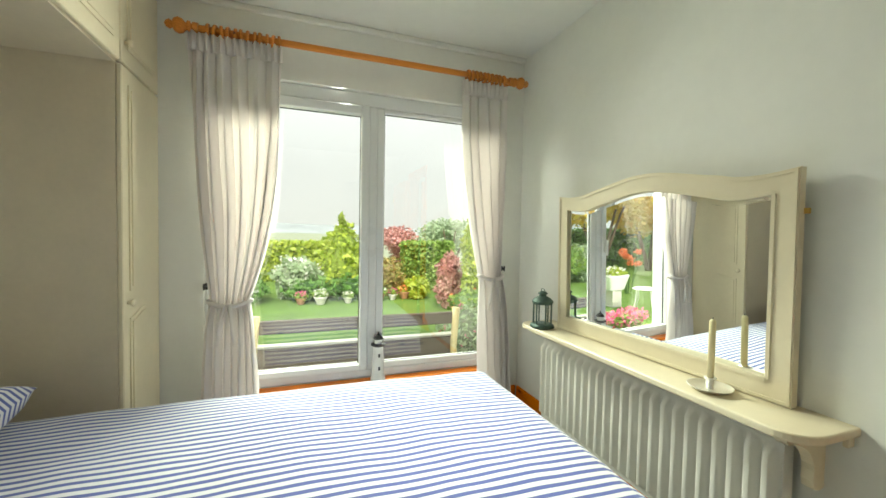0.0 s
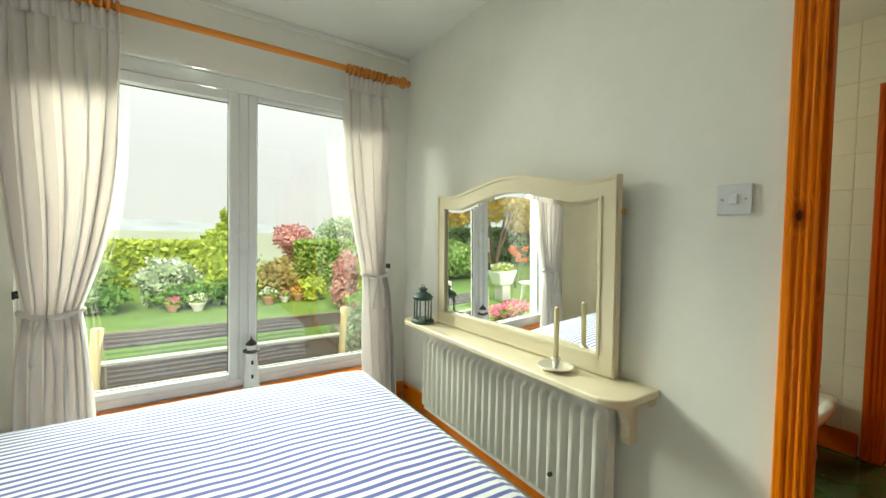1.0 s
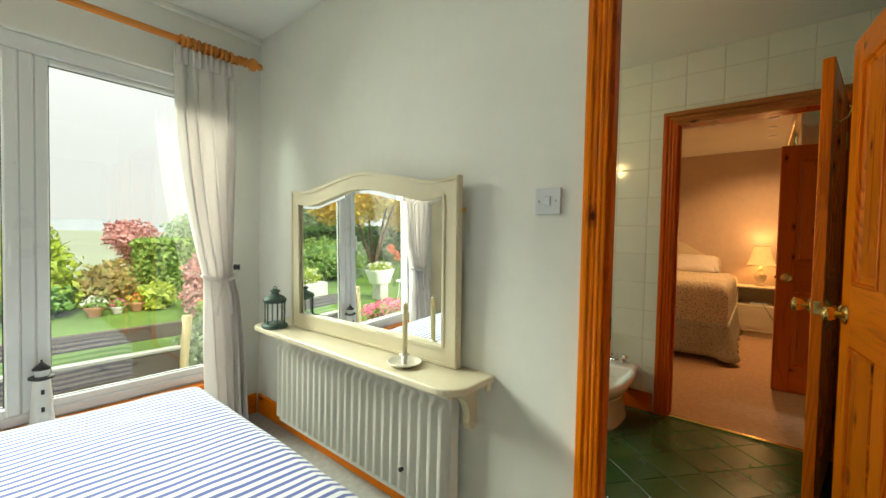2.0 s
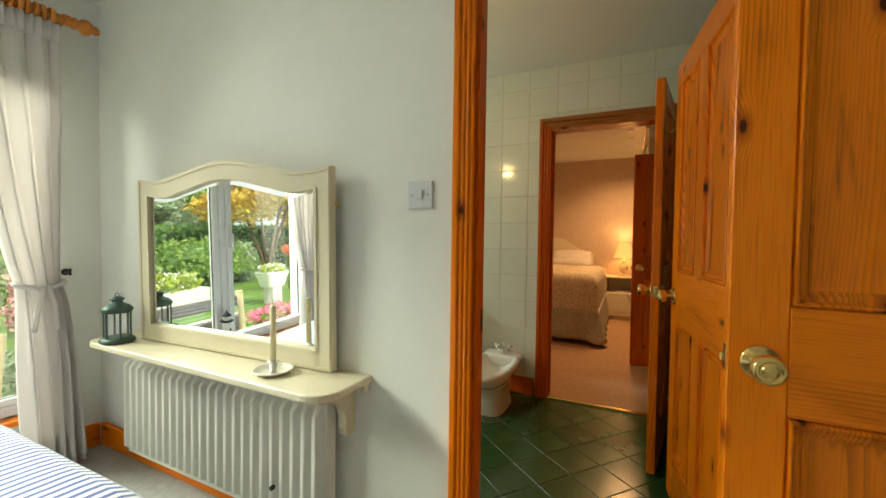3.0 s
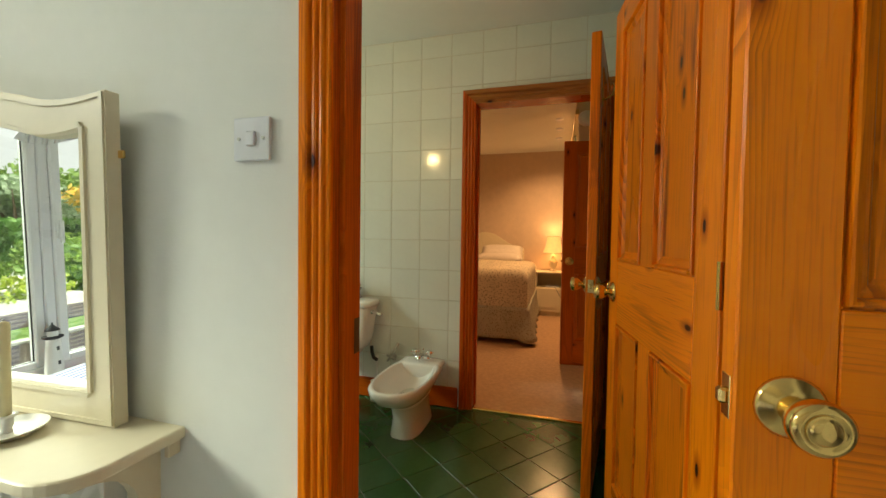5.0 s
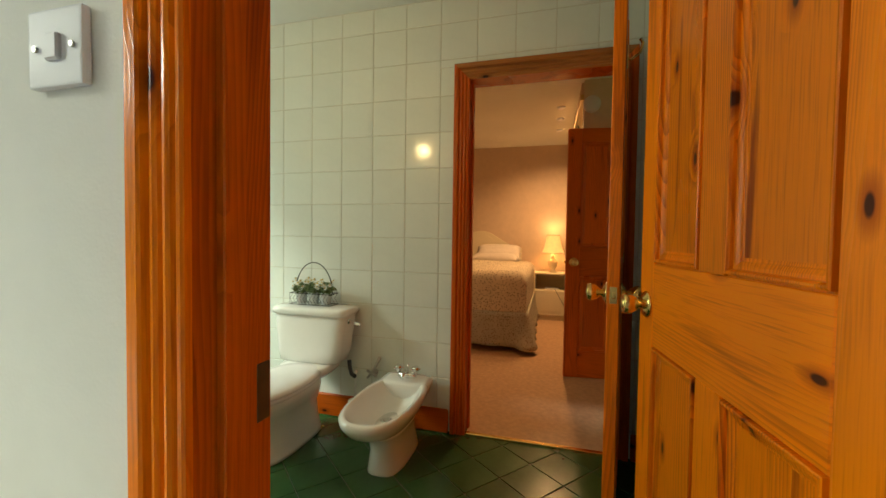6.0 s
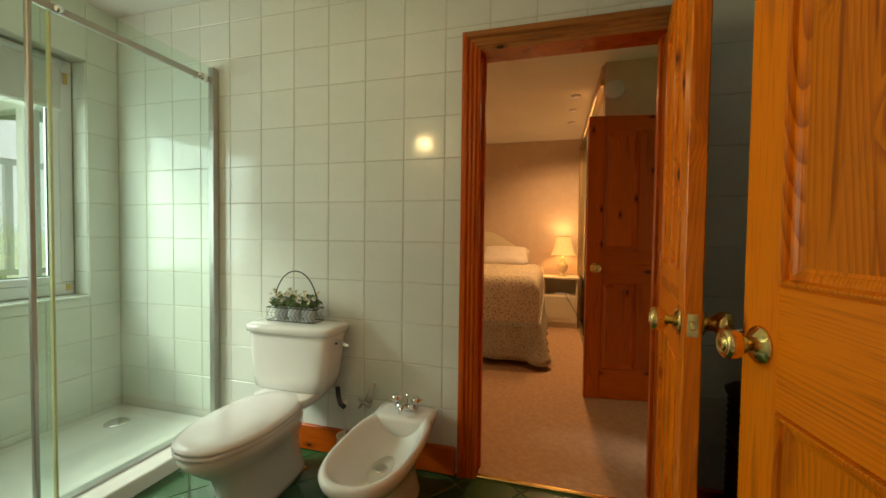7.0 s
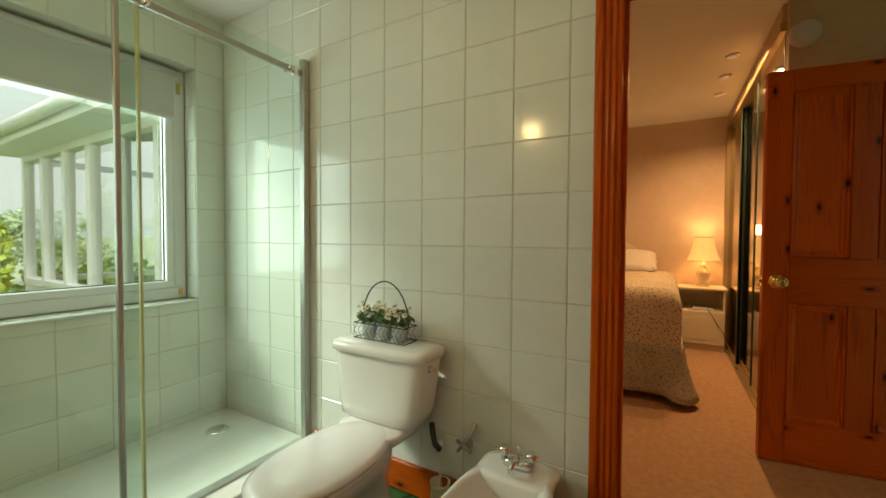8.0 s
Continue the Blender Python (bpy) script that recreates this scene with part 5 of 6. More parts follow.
# ---- second bedroom ----
qb = thing("quilted_bed", (5.9, 0.66, 0), "bed under a sprigged patchwork quilt on beige carpet", "bed")
part("base", box(-0.93, 0.98, -0.70, 0.70, 0.05, 0.38, 0.02), CREAMSIDE, qb)
part("mattress", box(-0.93, 0.98, -0.71, 0.71, 0.38, 0.70, 0.05, seg=3), PILLOW, qb)
cushion_skin(-0.955, 0.95, -0.735, 0.735, 0.36, 0.79, 0.10, QUILT, "quilt", qb, 0.03, 70, 60, 0.012, 5)
bm = bmesh.new()
rows = []
NQ = 150
for j in range(9):
    row = []
    for i in range(NQ + 1):
        s = i / NQ
        # along the foot, then round the corner along the side
        Lf, Ls = 1.40, 1.75
        t = s * (Lf + Ls)
        flare = 0.012 + 0.05 * (j / 8) ** 1.3
        wave = flare * (0.5 + 0.5 * math.sin(t * 19 + 0.8 * math.sin(t * 7))) * (0.35 + 0.65 * (j / 8))
        z = 0.40 - 0.335 * j / 8
        if t < Lf - 0.06:
            x, y = -0.957 - wave * 0.5, 0.68 - t
        elif t < Lf + 0.06:
            a = (t - Lf + 0.06) / 0.12 * math.pi / 2
            rr = 0.055 + 0.10 * (j / 8) ** 1.5
            x, y = -0.905 - rr * math.cos(a), -0.685 - rr * math.sin(a)
            z -= 0.02 * math.sin(2 * a) * (j / 8)
        else:
            x, y = -0.905 + (t - Lf - 0.06), -0.737 - wave - 0.05 * (j / 8) * math.exp(-(t - Lf) * 2.5)
        row.append(bm.verts.new((x, y, z)))
    rows.append(row)
for a, b in zip(rows, rows[1:]):
    for i in range(NQ):
        bm.faces.new((a[i], a[i + 1], b[i + 1], b[i]))
qh = part("quilt_border", bm, QUILTB, qb, "grey-green stitched quilt border", True)
qh.modifiers.new("thickness", "SOLIDIFY").thickness = 0.012
hb = [(-0.60, 0.3), (0.60, 0.3), (0.60, 0.955), (0.585, 0.975)] + [(0.56 - 1.12 * k / 24, 0.985 + 0.235 * math.sin(math.pi * k / 24) ** 2) for k in range(25)] + [(-0.585, 0.975), (-0.60, 0.955)]
part("headboard", slab([(u + 0.06, w) for u, w in hb], "x", 1.0, 1.04), CREAM, qb, "cream headboard with a curved top")
part("headboard_field", slab([(u * 0.88 + 0.06, 0.3 + (w - 0.3) * 0.93) for u, w in hb], "x", 0.99, 1.002), CREAM, qb)
pillow("pillow", (6.62, 0.42, 0.90), 4, 0.44, 0.62, 0.17, PILLOW, "rumpled pale pillow on the quilted bed", "pale pillows", -22)
pillow("pillow", (6.56, 0.44, 0.86), -3, 0.46, 0.64, 0.14, PILLOW, "rumpled pale pillow on the quilted bed", "pale pillows", -10)

ns = thing("nightstand", (6.62, -0.285, 0), "cream bedside cabinet with an open niche", "nightstand")
for y0, y1 in ((-0.21, -0.192), (0.192, 0.21)):
    part("side_panel", box(0.0, 0.335, y0, y1, 0.0, 0.625, 0.002), CREAM, ns)
part("back", box(0.325, 0.335, -0.192, 0.192, 0.02, 0.625), CREAM, ns)
part("top", box(-0.02, 0.335, -0.225, 0.225, 0.625, 0.648, 0.006, seg=2), CREAM, ns)
part("shelf", box(0.0, 0.325, -0.192, 0.192, 0.40, 0.418), CREAM, ns)
part("plinth", box(0.015, 0.325, -0.192, 0.192, 0.0, 0.07), CREAM, ns)
dd = part("door", box(-0.018, 0.0, -0.207, 0.207, 0.075, 0.408, 0.004), CREAM, ns)
n = 12
o_ = [(-0.15, 0.13), (0.15, 0.13)] + [(0.15 - 0.3 * k / n, 0.325 + 0.035 * math.sin(math.pi * k / n) ** 2) for k in range(n + 1)]
part("panel", slab(o_, "x", -0.025, -0.017), CREAM, dd)
part("cord", sweep([(-0.022, -0.06, 0.44), (-0.028, -0.09, 0.39), (-0.03, -0.14, 0.30), (-0.03, -0.20, 0.20), (-0.02, -0.235, 0.05)], 0.003, 6), BLACKP, ns, "dark trailing cord")
mg = tagged(finish("magazine", box(6.66, 6.86, -0.40, -0.22, 0.4185, 0.436, 0.003), PLATE), "magazines lying in the nightstand niche", "magazine")

SHADE = bpy.data.materials.new("lit_pleated_shade")
SHADE.use_nodes = True
sn, sl = SHADE.node_tree.nodes, SHADE.node_tree.links
sb = sn["Principled BSDF"]
sb.inputs["Base Color"].default_value, sb.inputs["Roughness"].default_value = (0.75, 0.58, 0.32, 1), 0.8
stc, swv, smr = sn.new("ShaderNodeTexCoord"), sn.new("ShaderNodeTexNoise"), sn.new("ShaderNodeMapRange")
swv.inputs["Scale"].default_value = 30
sl.new(stc.outputs["Object"], swv.inputs[0]), sl.new(swv.outputs[0], smr.inputs[0])
smr.inputs["To Min"].default_value, smr.inputs["To Max"].default_value = 0.45, 0.8
sl.new(smr.outputs[0], sb.inputs["Emission Strength"])
sb.inputs["Emission Color"].default_value = (1.0, 0.50, 0.12, 1)
tl = thing("table_lamp", (6.80, -0.315, 0.648), "lit table lamp with a cream urn base and pleated shade", "lamp")
part("urn_base", lathe([(0.055, 0), (0.055, 0.014), (0.035, 0.022), (0.026, 0.04), (0.05, 0.07), (0.064, 0.12), (0.062, 0.15), (0.034, 0.18), (0.024, 0.21), (0.03, 0.225), (0.014, 0.235), (0.012, 0.29)], 28), M("cream_ceramic", (0.74, 0.64, 0.46), 0.25, var=0.03), tl, smooth=True)
NS = 40
bm = bmesh.new()
rg = []
for r, z in ((0.150, 0.265), (0.142, 0.285), (0.118, 0.35), (0.100, 0.43), (0.088, 0.515)):
    rg.append([bm.verts.new(((r + 0.003 * (k % 2)) * math.cos(2 * math.pi * k / NS), (r + 0.003 * (k % 2)) * math.sin(2 * math.pi * k / NS), z + (0.010 * abs(math.sin(4 * math.pi * k / NS)) if z < 0.27 else 0))) for k in range(NS)])
for a, b in zip(rg, rg[1:]):
    for k in range(NS):
        bm.faces.new((a[k], a[(k + 1) % NS], b[(k + 1) % NS], b[k]))
sd = part("shade", bm, SHADE, tl, "glowing pleated cream lampshade", True)
part("trim", lathe([(0.090, 0.513), (0.092, 0.516), (0.090, 0.519)], 28, cap=False), BRASS, sd)
bulb("table_lamp_bulb", (6.80, -0.315, 1.07), 3.2, (1.0, 0.55, 0.20), 0.05)
bulb("table_lamp_glow", (6.80, -0.315, 1.24), 1.6, (1.0, 0.55, 0.20), 0.05)

# mirrored closet with sliding doors
cl = thing("sliding_wardrobe", (4.74, -0.535, 0), "fitted closet with smoked mirror sliding doors", "wardrobe")
GOLDF = M("pale_gold_track", (0.55, 0.42, 0.22), 0.3, 0.7, var=0.06)
part("top_track", box(-0.03, 2.22, -0.08, 0.03, 2.30, 2.35, 0.004), GOLDF, cl)
part("fascia", box(-0.03, 2.22, -0.08, 0.02, 2.35, 2.445), ROOM2, cl)
part("bottom_track", box(0.0, 2.22, -0.08, 0.025, 0.004, 0.022, 0.003), GOLDF, cl)
for x0, x1, y in ((0.0, 0.77, 0.0), (0.73, 1.50, -0.035), (1.46, 2.20, 0.0)):
    fr = part("sliding_door", box(x0, x1, y - 0.02, y - 0.004, 0.022, 2.30), SMOKE, cl, "smoked mirror sliding door")
    for a, b in ((x0, x0 + 0.012), (x1 - 0.012, x1)):
        part("stile", box(a, b, y - 0.024, y + 0.002, 0.022, 2.30, 0.002), LANT, fr)
    part("rail", box(x0 + 0.025, x1 - 0.025, y - 0.024, y + 0.004, 0.022, 0.06, 0.003), GOLDF, fr)
part("end_post", box(2.175, 2.225, -0.08, 0.035, 0.0, 2.35, 0.004), GOLDF, cl)
tagged(finish("smoke_alarm", lathe([(0.0, -0.035), (0.055, -0.035), (0.07, -0.02), (0.07, 0.0)], 28, (4.70, -0.615, 2.24), "x", cap=True), PLATE, smooth=True), "round white alarm on the closet wall", "alarm")
bpy.data.objects["smoke_alarm"].location = (-0.042, 0.02, 0)
SPOTM = M("lit_spot_lens", (0.8, 0.75, 0.65), 0.4)
nb = SPOTM.node_tree.nodes["Principled BSDF"]
nb.inputs["Emission Color"].default_value, nb.inputs["Emission Strength"].default_value = (1.0, 0.8, 0.55, 1), 0.15
for k, (x, y) in enumerate(((5.32, -0.36), (5.72, -0.36), (6.17, -0.36))):
    sp = thing("ceiling_spot", (x, y, 2.448), "small white ceiling spotlight, lit", "spotlight", "ceiling spotlights")
    part("rim", lathe([(0.0, -0.012), (0.032, -0.012), (0.042, -0.006), (0.045, 0.0)], 24), WHITEP, sp, smooth=True)
    part("lens", lathe([(0.0, -0.016), (0.026, -0.0155), (0.028, -0.0125)], 20), SPOTM, sp)
    d = bpy.data.lights.new("spot_beam", "SPOT")
    d.energy, d.spot_size, d.spot_blend, d.color, d.shadow_soft_size = 40, radians(150), 0.6, (1.0, 0.55, 0.22), 0.03
    so = new("spot_beam", d)
    so.location = (x, y, 2.425)
# spot and fitting added out of view, same warm light for the lobby side
d = bpy.data.lights.new("lobby_fill", "SPOT")
d.energy, d.spot_size, d.spot_blend, d.color, d.shadow_soft_size = 18, radians(150), 0.6, (1.0, 0.55, 0.22), 0.05
so = new("lobby_fill", d)
so.location = (4.2, 0.7, 2.42)
sp = thing("ceiling_spot", (4.2, 0.7, 2.448), "small white ceiling spotlight, lit", "spotlight", "ceiling spotlights")
part("rim", lathe([(0.0, -0.012), (0.032, -0.012), (0.042, -0.006), (0.045, 0.0)], 24), WHITEP, sp, smooth=True)
part("lens", lathe([(0.0, -0.016), (0.026, -0.0155), (0.028, -0.0125)], 20), SPOTM, sp)


# ---- garden ----
GZ = -0.30
GRASS = M("lawn_grass", (0.105, 0.20, 0.02), 0.9, var=0.25, scale=1.2, bump=0.8, bscale=60)
PAVE = M("paving_stone", (0.22, 0.21, 0.19), 0.85, var=0.18, scale=3, bump=0.4, bscale=25)
# distance haze is mixed into the colour of the hills
HILL = M("hazed_hillside", (0.30, 0.34, 0.33), 1.0, var=0.2, scale=0.02)
TIMBER = pine("weathered_timber", "x", (0.10, 0.075, 0.06), (0.04, 0.03, 0.025), 0.8)
GREYT = M("silvered_timber", (0.30, 0.29, 0.26), 0.85, var=0.15, scale=8, bump=0.4, bscale=60, stretch=(0.1, 1, 1))
BRANCH = M("peeled_branch", (0.50, 0.40, 0.22), 0.8, var=0.2, scale=12, bump=0.5, bscale=40)
BARK = M("garden_bark", (0.16, 0.11, 0.07), 0.9, var=0.25, scale=10, bump=0.8, bscale=30, stretch=(1, 1, 0.3))
TERRA = M("terracotta", (0.42, 0.22, 0.12), 0.8, var=0.15, scale=10)
STONEP = M("pale_stone_planter", (0.62, 0.60, 0.54), 0.8, var=0.12, scale=8, bump=0.3, bscale=40)
IRON = M("white_iron", (0.78, 0.78, 0.76), 0.45, var=0.05)
bm = bmesh.new()
bmesh.ops.create_grid(bm, x_segments=2, y_segments=2, size=1500)
gr = structure(finish("ground", bm, GRASS), "green lawn running out to the fields", "lawn")
gr.location = (0, 0, GZ)
structure(finish("patio", box(-6, 9, 2.54, 3.75, GZ - 0.1, GZ + 0.012), PAVE), "grey paved strip along the house", "patio")
# fields paled in colour for the haze over them
structure(finish("far_field", box(-400, 400, 16, 900, GZ - 0.1, GZ + 0.02), M("hazed_field", (0.27, 0.31, 0.20), 1.0, var=0.2, scale=0.05)), "open fields beyond the garden, paled by painted haze", "field")
bm = bmesh.new()
prev = None
for k in range(80):
    a = radians(40 + 100 * k / 79)
    x, y = 900 * math.cos(a), 900 * math.sin(a)
    h = 14 + 12 * noise.noise((k * 0.11, 0, 0)) + 14 * math.exp(-((k - 44) / 9) ** 2)
    cur = (bm.verts.new((x, y, -2)), bm.verts.new((x * 1.12, y * 1.12, max(h, 1))), bm.verts.new((x * 1.4, y * 1.4, -2)))
    if prev:
        bm.faces.new((prev[0], cur[0], cur[1], prev[1])), bm.faces.new((prev[1], cur[1], cur[2], prev[2]))
    prev = cur
structure(finish("backdrop_hills", bm, HILL, smooth=True), "hills far beyond the garden, paled by painted haze", "hills")

G = {
    "lime": leafy("lime_leaves", (0.30, 0.42, 0.035), (0.50, 0.58, 0.07)), "green": leafy("green_leaves", (0.16, 0.30, 0.05), (0.32, 0.46, 0.09)),
    "deep": leafy("deep_green_leaves", (0.12, 0.27, 0.06), (0.22, 0.40, 0.10)), "gold": leafy("gold_maple_leaves", (0.72, 0.42, 0.04), (0.64, 0.54, 0.08)),
    "pink": leafy("copper_pink_leaves", (0.52, 0.23, 0.20), (0.62, 0.38, 0.33)), "grey": leafy("grey_green_leaves", (0.30, 0.42, 0.22), (0.46, 0.56, 0.36)),
    "white": PETALW, "magenta": leafy("magenta_petals", (0.72, 0.10, 0.25), (0.80, 0.25, 0.40)), "orange": leafy("orange_petals", (0.75, 0.18, 0.05), (0.80, 0.30, 0.12)),
    "rust": leafy("bronze_leaves", (0.40, 0.26, 0.08), (0.30, 0.34, 0.10)),
}
# core colours darkened below the leaves, as painted shade inside the foliage
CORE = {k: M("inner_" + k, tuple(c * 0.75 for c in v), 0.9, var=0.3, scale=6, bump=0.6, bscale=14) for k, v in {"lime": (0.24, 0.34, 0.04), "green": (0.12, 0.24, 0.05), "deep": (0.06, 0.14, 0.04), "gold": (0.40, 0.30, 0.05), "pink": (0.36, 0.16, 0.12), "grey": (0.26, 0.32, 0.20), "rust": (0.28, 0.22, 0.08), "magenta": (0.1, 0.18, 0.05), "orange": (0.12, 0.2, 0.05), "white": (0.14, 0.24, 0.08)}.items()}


def lumpy(radii, seed, sub=3):
    bm = bmesh.new()
    bmesh.ops.create_icosphere(bm, subdivisions=sub, radius=1.0)
    for v in bm.verts:
        k = 0.80 + 0.22 * noise.noise(v.co * 2.2 + Vector((seed, 0, 0)))
        v.co = Vector((v.co.x * radii[0] * k, v.co.y * radii[1] * k, v.co.z * radii[2] * k))
    return bm


def shrub(name, x, y, top, half, kind, seed, n=1500, leaf=0.06, label="", category="shrub", base=GZ, deep=None, accent=None):
    h = top - base
    root = thing(name, (x, y, base), label, category)
    rad = (half, deep or half, h / 2)
    part("shaded_core", lumpy(rad, seed), CORE[kind], root).location = (0, 0, h / 2)
    leaves("foliage", root, G[kind], n, (0, 0, h / 2), rad, leaf, seed, 0.3)
    if accent:
        leaves("blossom", root, G[accent[0]], accent[1], (0, 0, h / 2 + 0.06 * h), (rad[0] * 1.02, rad[1] * 1.02, rad[2]), accent[2], seed + 50, 0.12)
    return root


def hedge(name, x0, x1, y0, y1, top, kind, seed, n, leaf, label):
    root = thing(name, ((x0 + x1) / 2, (y0 + y1) / 2, GZ), label, "hedge")
    w, d, h = (x1 - x0) / 2, (y1 - y0) / 2, top - GZ
    part("shaded_core", box(-w + 0.04, w - 0.04, -d + 0.04, d - 0.04, 0, h - 0.04, 0.03), CORE[kind], root)
    rng = np.random.default_rng(seed)
    p = rng.uniform(-1, 1, (n, 3))
    face = rng.integers(0, 3, n)
    p[face == 0, 1] = -1
    p[face == 1, 2] = 1
    p[face == 2, 0] = np.sign(p[face == 2, 0])
    p = p * np.array([w, d, h / 2]) + np.array([0, 0, h / 2]) + rng.normal(scale=0.03, size=(n, 3))
    a = rng.normal(size=(n, 3))
    a /= np.linalg.norm(a, axis=1)[:, None]
    b = np.cross(a, rng.normal(size=(n, 3)))
    b /= np.linalg.norm(b, axis=1)[:, None]
    s = leaf * (0.6 + 0.8 * rng.random(n))[:, None]
    v = np.stack([p - a * s, p + b * s * 0.55, p + a * s, p - b * s * 0.55], 1).reshape(-1, 3)
    me = bpy.data.meshes.new("foliage")
    me.from_pydata(v.tolist(), [], np.arange(4 * n).reshape(-1, 4).tolist())
    me.materials.append(G[kind])
    new("foliage", me).parent = root
    return root


def tree(name, x, y, top, spread, kind, seed, n, leaf, label, bole=0.9):
    root = thing(name, (x, y, GZ), label, "tree")
    rng = random.Random(seed)
    bm = bmesh.new()
    h = top - GZ
    for k in range(5):
        a = 2 * math.pi * k / 5 + rng.uniform(-0.4, 0.4)
        pts = [(0.05 * math.cos(a), 0.05 * math.sin(a), 0), (0.14 * math.cos(a), 0.14 * math.sin(a), bole * 0.6), (spread * 0.35 * math.cos(a), spread * 0.35 * math.sin(a), bole + (h - bole) * 0.4), (spread * 0.6 * math.cos(a), spread * 0.6 * math.sin(a), bole + (h - bole) * 0.75)]
        sweep(pts, 0.05, 7, bm, [0.07, 0.055, 0.035, 0.012])
    part("trunk", bm, BARK, root, smooth=True)
    ids = []
    for k in range(9):
        a, q = 2 * math.pi * k / 9 + rng.uniform(-0.3, 0.3), rng.uniform(0.25, 0.72)
        c = (spread * q * math.cos(a), spread * q * math.sin(a), bole + (h - bole) * rng.uniform(0.25, 0.8)) if k < 8 else (0, 0, h - (h - bole) * 0.25)
        r = spread * rng.uniform(0.34, 0.5)
        ids.append(leaves("crown", root, G[kind], n // 9, c, (r, r, r * 0.62), leaf, seed * 13 + k, 0.75, 0.3))
    return root


# seen straight through the window
hedge("clipped_hedge", -4.6, 1.6, 12.6, 13.6, 0.86, "lime", 1, 5200, 0.09, "long clipped lime-green hedge behind the flower border")
shrub("border_shrub", -1.50, 9.1, 0.75, 0.62, "green", 2, 1500, 0.07, "leafy green border shrub at the lawn edge")
shrub("border_shrub", -2.35, 9.6, 0.80, 0.70, "green", 3, 1500, 0.07, "leafy green border shrub with mauve flowers", accent=("magenta", 60, 0.04))
shrub("white_flower_clump", -0.10, 9.3, 0.62, 0.52, "grey", 4, 1500, 0.08, "clump of white flowers over sword-like leaves", accent=("white", 260, 0.05))
shrub("low_shrub", -1.2, 8.9, 0.28, 0.5, "deep", 5, 800, 0.06, "low dark green shrub at the lawn edge")
shrub("low_shrub", 0.15, 8.95, 0.20, 0.5, "deep", 6, 800, 0.06, "low dark green shrub at the lawn edge")
shrub("low_shrub", 0.95, 8.95, 0.25, 0.45, "deep", 7, 800, 0.06, "low dark green shrub at the lawn edge")


def conifer(x, y, top, half, seed):
    root = thing("golden_conifer", (x, y, GZ), "golden-green feathery conifer in the border", "tree")
    h = top - GZ
    part("trunk", lathe([(0.07, 0), (0.05, h * 0.5), (0.01, h * 0.95)], 10), BARK, root)
    for k in range(9):
        q = k / 8
        r = half * (1.02 - q ** 1.5) ** 0.8 * (1 + 0.12 * math.sin(k * 2.3))
        leaves("tier", root, G["lime"], int(420 * (1.1 - q)) + 60, (0.05 * math.sin(k * 3), 0.05 * math.cos(k * 2), h * (0.10 + 0.84 * q)), (r, r, h * 0.10), 0.075, seed + k, 0.8, 0.2)
    part("shaded_core", lathe([(half * 0.72, 0.05), (half * 0.62, h * 0.35), (half * 0.3, h * 0.7), (0.02, h * 0.93)], 14), CORE["lime"], root, smooth=True)


conifer(0.92, 9.6, 1.62, 0.86, 70)
tree("copper_maple", 3.02, 12.2, 1.55, 0.95, "pink", 8, 4200, 0.06, "copper-pink maple beyond the border", 0.35)
tree("grey_green_tree", 5.55, 14.5, 1.95, 1.45, "grey", 9, 4200, 0.07, "soft grey-green tree in the distance", 0.35)
hedge("hedge_block", 2.50, 3.22, 9.4, 10.1, 0.97, "green", 10, 2600, 0.06, "clipped green hedge block beside the path")
hedge("hedge_block", 3.28, 3.82, 9.6, 10.3, 0.97, "green", 11, 1700, 0.06, "clipped green hedge block beside the path")
shrub("bronze_shrub", 1.95, 9.3, 0.62, 0.42, "rust", 12, 1100, 0.06, "bronze and green shrub in the border")
shrub("fern_clump", 2.55, 8.7, 0.18, 0.30, "lime", 13, 700, 0.07, "bright green fern clump among the pots")
shrub("pink_shrub", 2.84, 7.3, 0.80, 0.28, "pink", 14, 1300, 0.05, "pink-leaved shrub beside the patio")
shrub("climber", 2.95, 6.3, 1.70, 0.24, "lime", 15, 1500, 0.05, "yellow-green climber by the conservatory")
shrub("flower_tub", 2.05, 4.3, 0.32, 0.42, "grey", 16, 1200, 0.04, "mixed flowers spilling beside the bench", accent=("magenta", 90, 0.03))


def pot(x, y, s, kind, accent, seed, mat=STONEP):
    root = thing("garden_pot", (x, y, GZ), "stone pot of flowers at the lawn edge", "flower pot", "pots along the lawn")
    part("pot", lathe([(0.10 * s, 0), (0.11 * s, 0.02 * s), (0.15 * s, 0.14 * s), (0.19 * s, 0.20 * s), (0.19 * s, 0.23 * s), (0.16 * s, 0.22 * s), (0.1 * s, 0.1 * s)], 20), mat, root, smooth=True)
    leaves("foliage", root, G[kind], 260, (0, 0, 0.28 * s), (0.2 * s, 0.2 * s, 0.12 * s), 0.04, seed, 0.6)
    leaves("blossom", root, G[accent], 120, (0, 0, 0.33 * s), (0.2 * s, 0.2 * s, 0.10 * s), 0.03, seed + 1, 0.4)


for i, (x, y, s, k, a, m) in enumerate(((-0.03, 8.45, 0.62, "green", "magenta", TERRA), (0.36, 8.35, 0.75, "green", "white", STONEP), (0.93, 8.4, 0.6, "green", "white", STONEP), (1.62, 8.5, 0.8, "green", "white", TERRA), (1.95, 8.6, 0.6, "green", "magenta", STONEP), (2.25, 8.7, 0.75, "lime", "orange", TERRA))):
    pot(x, y, s, k, a, 200 + 7 * i, m)

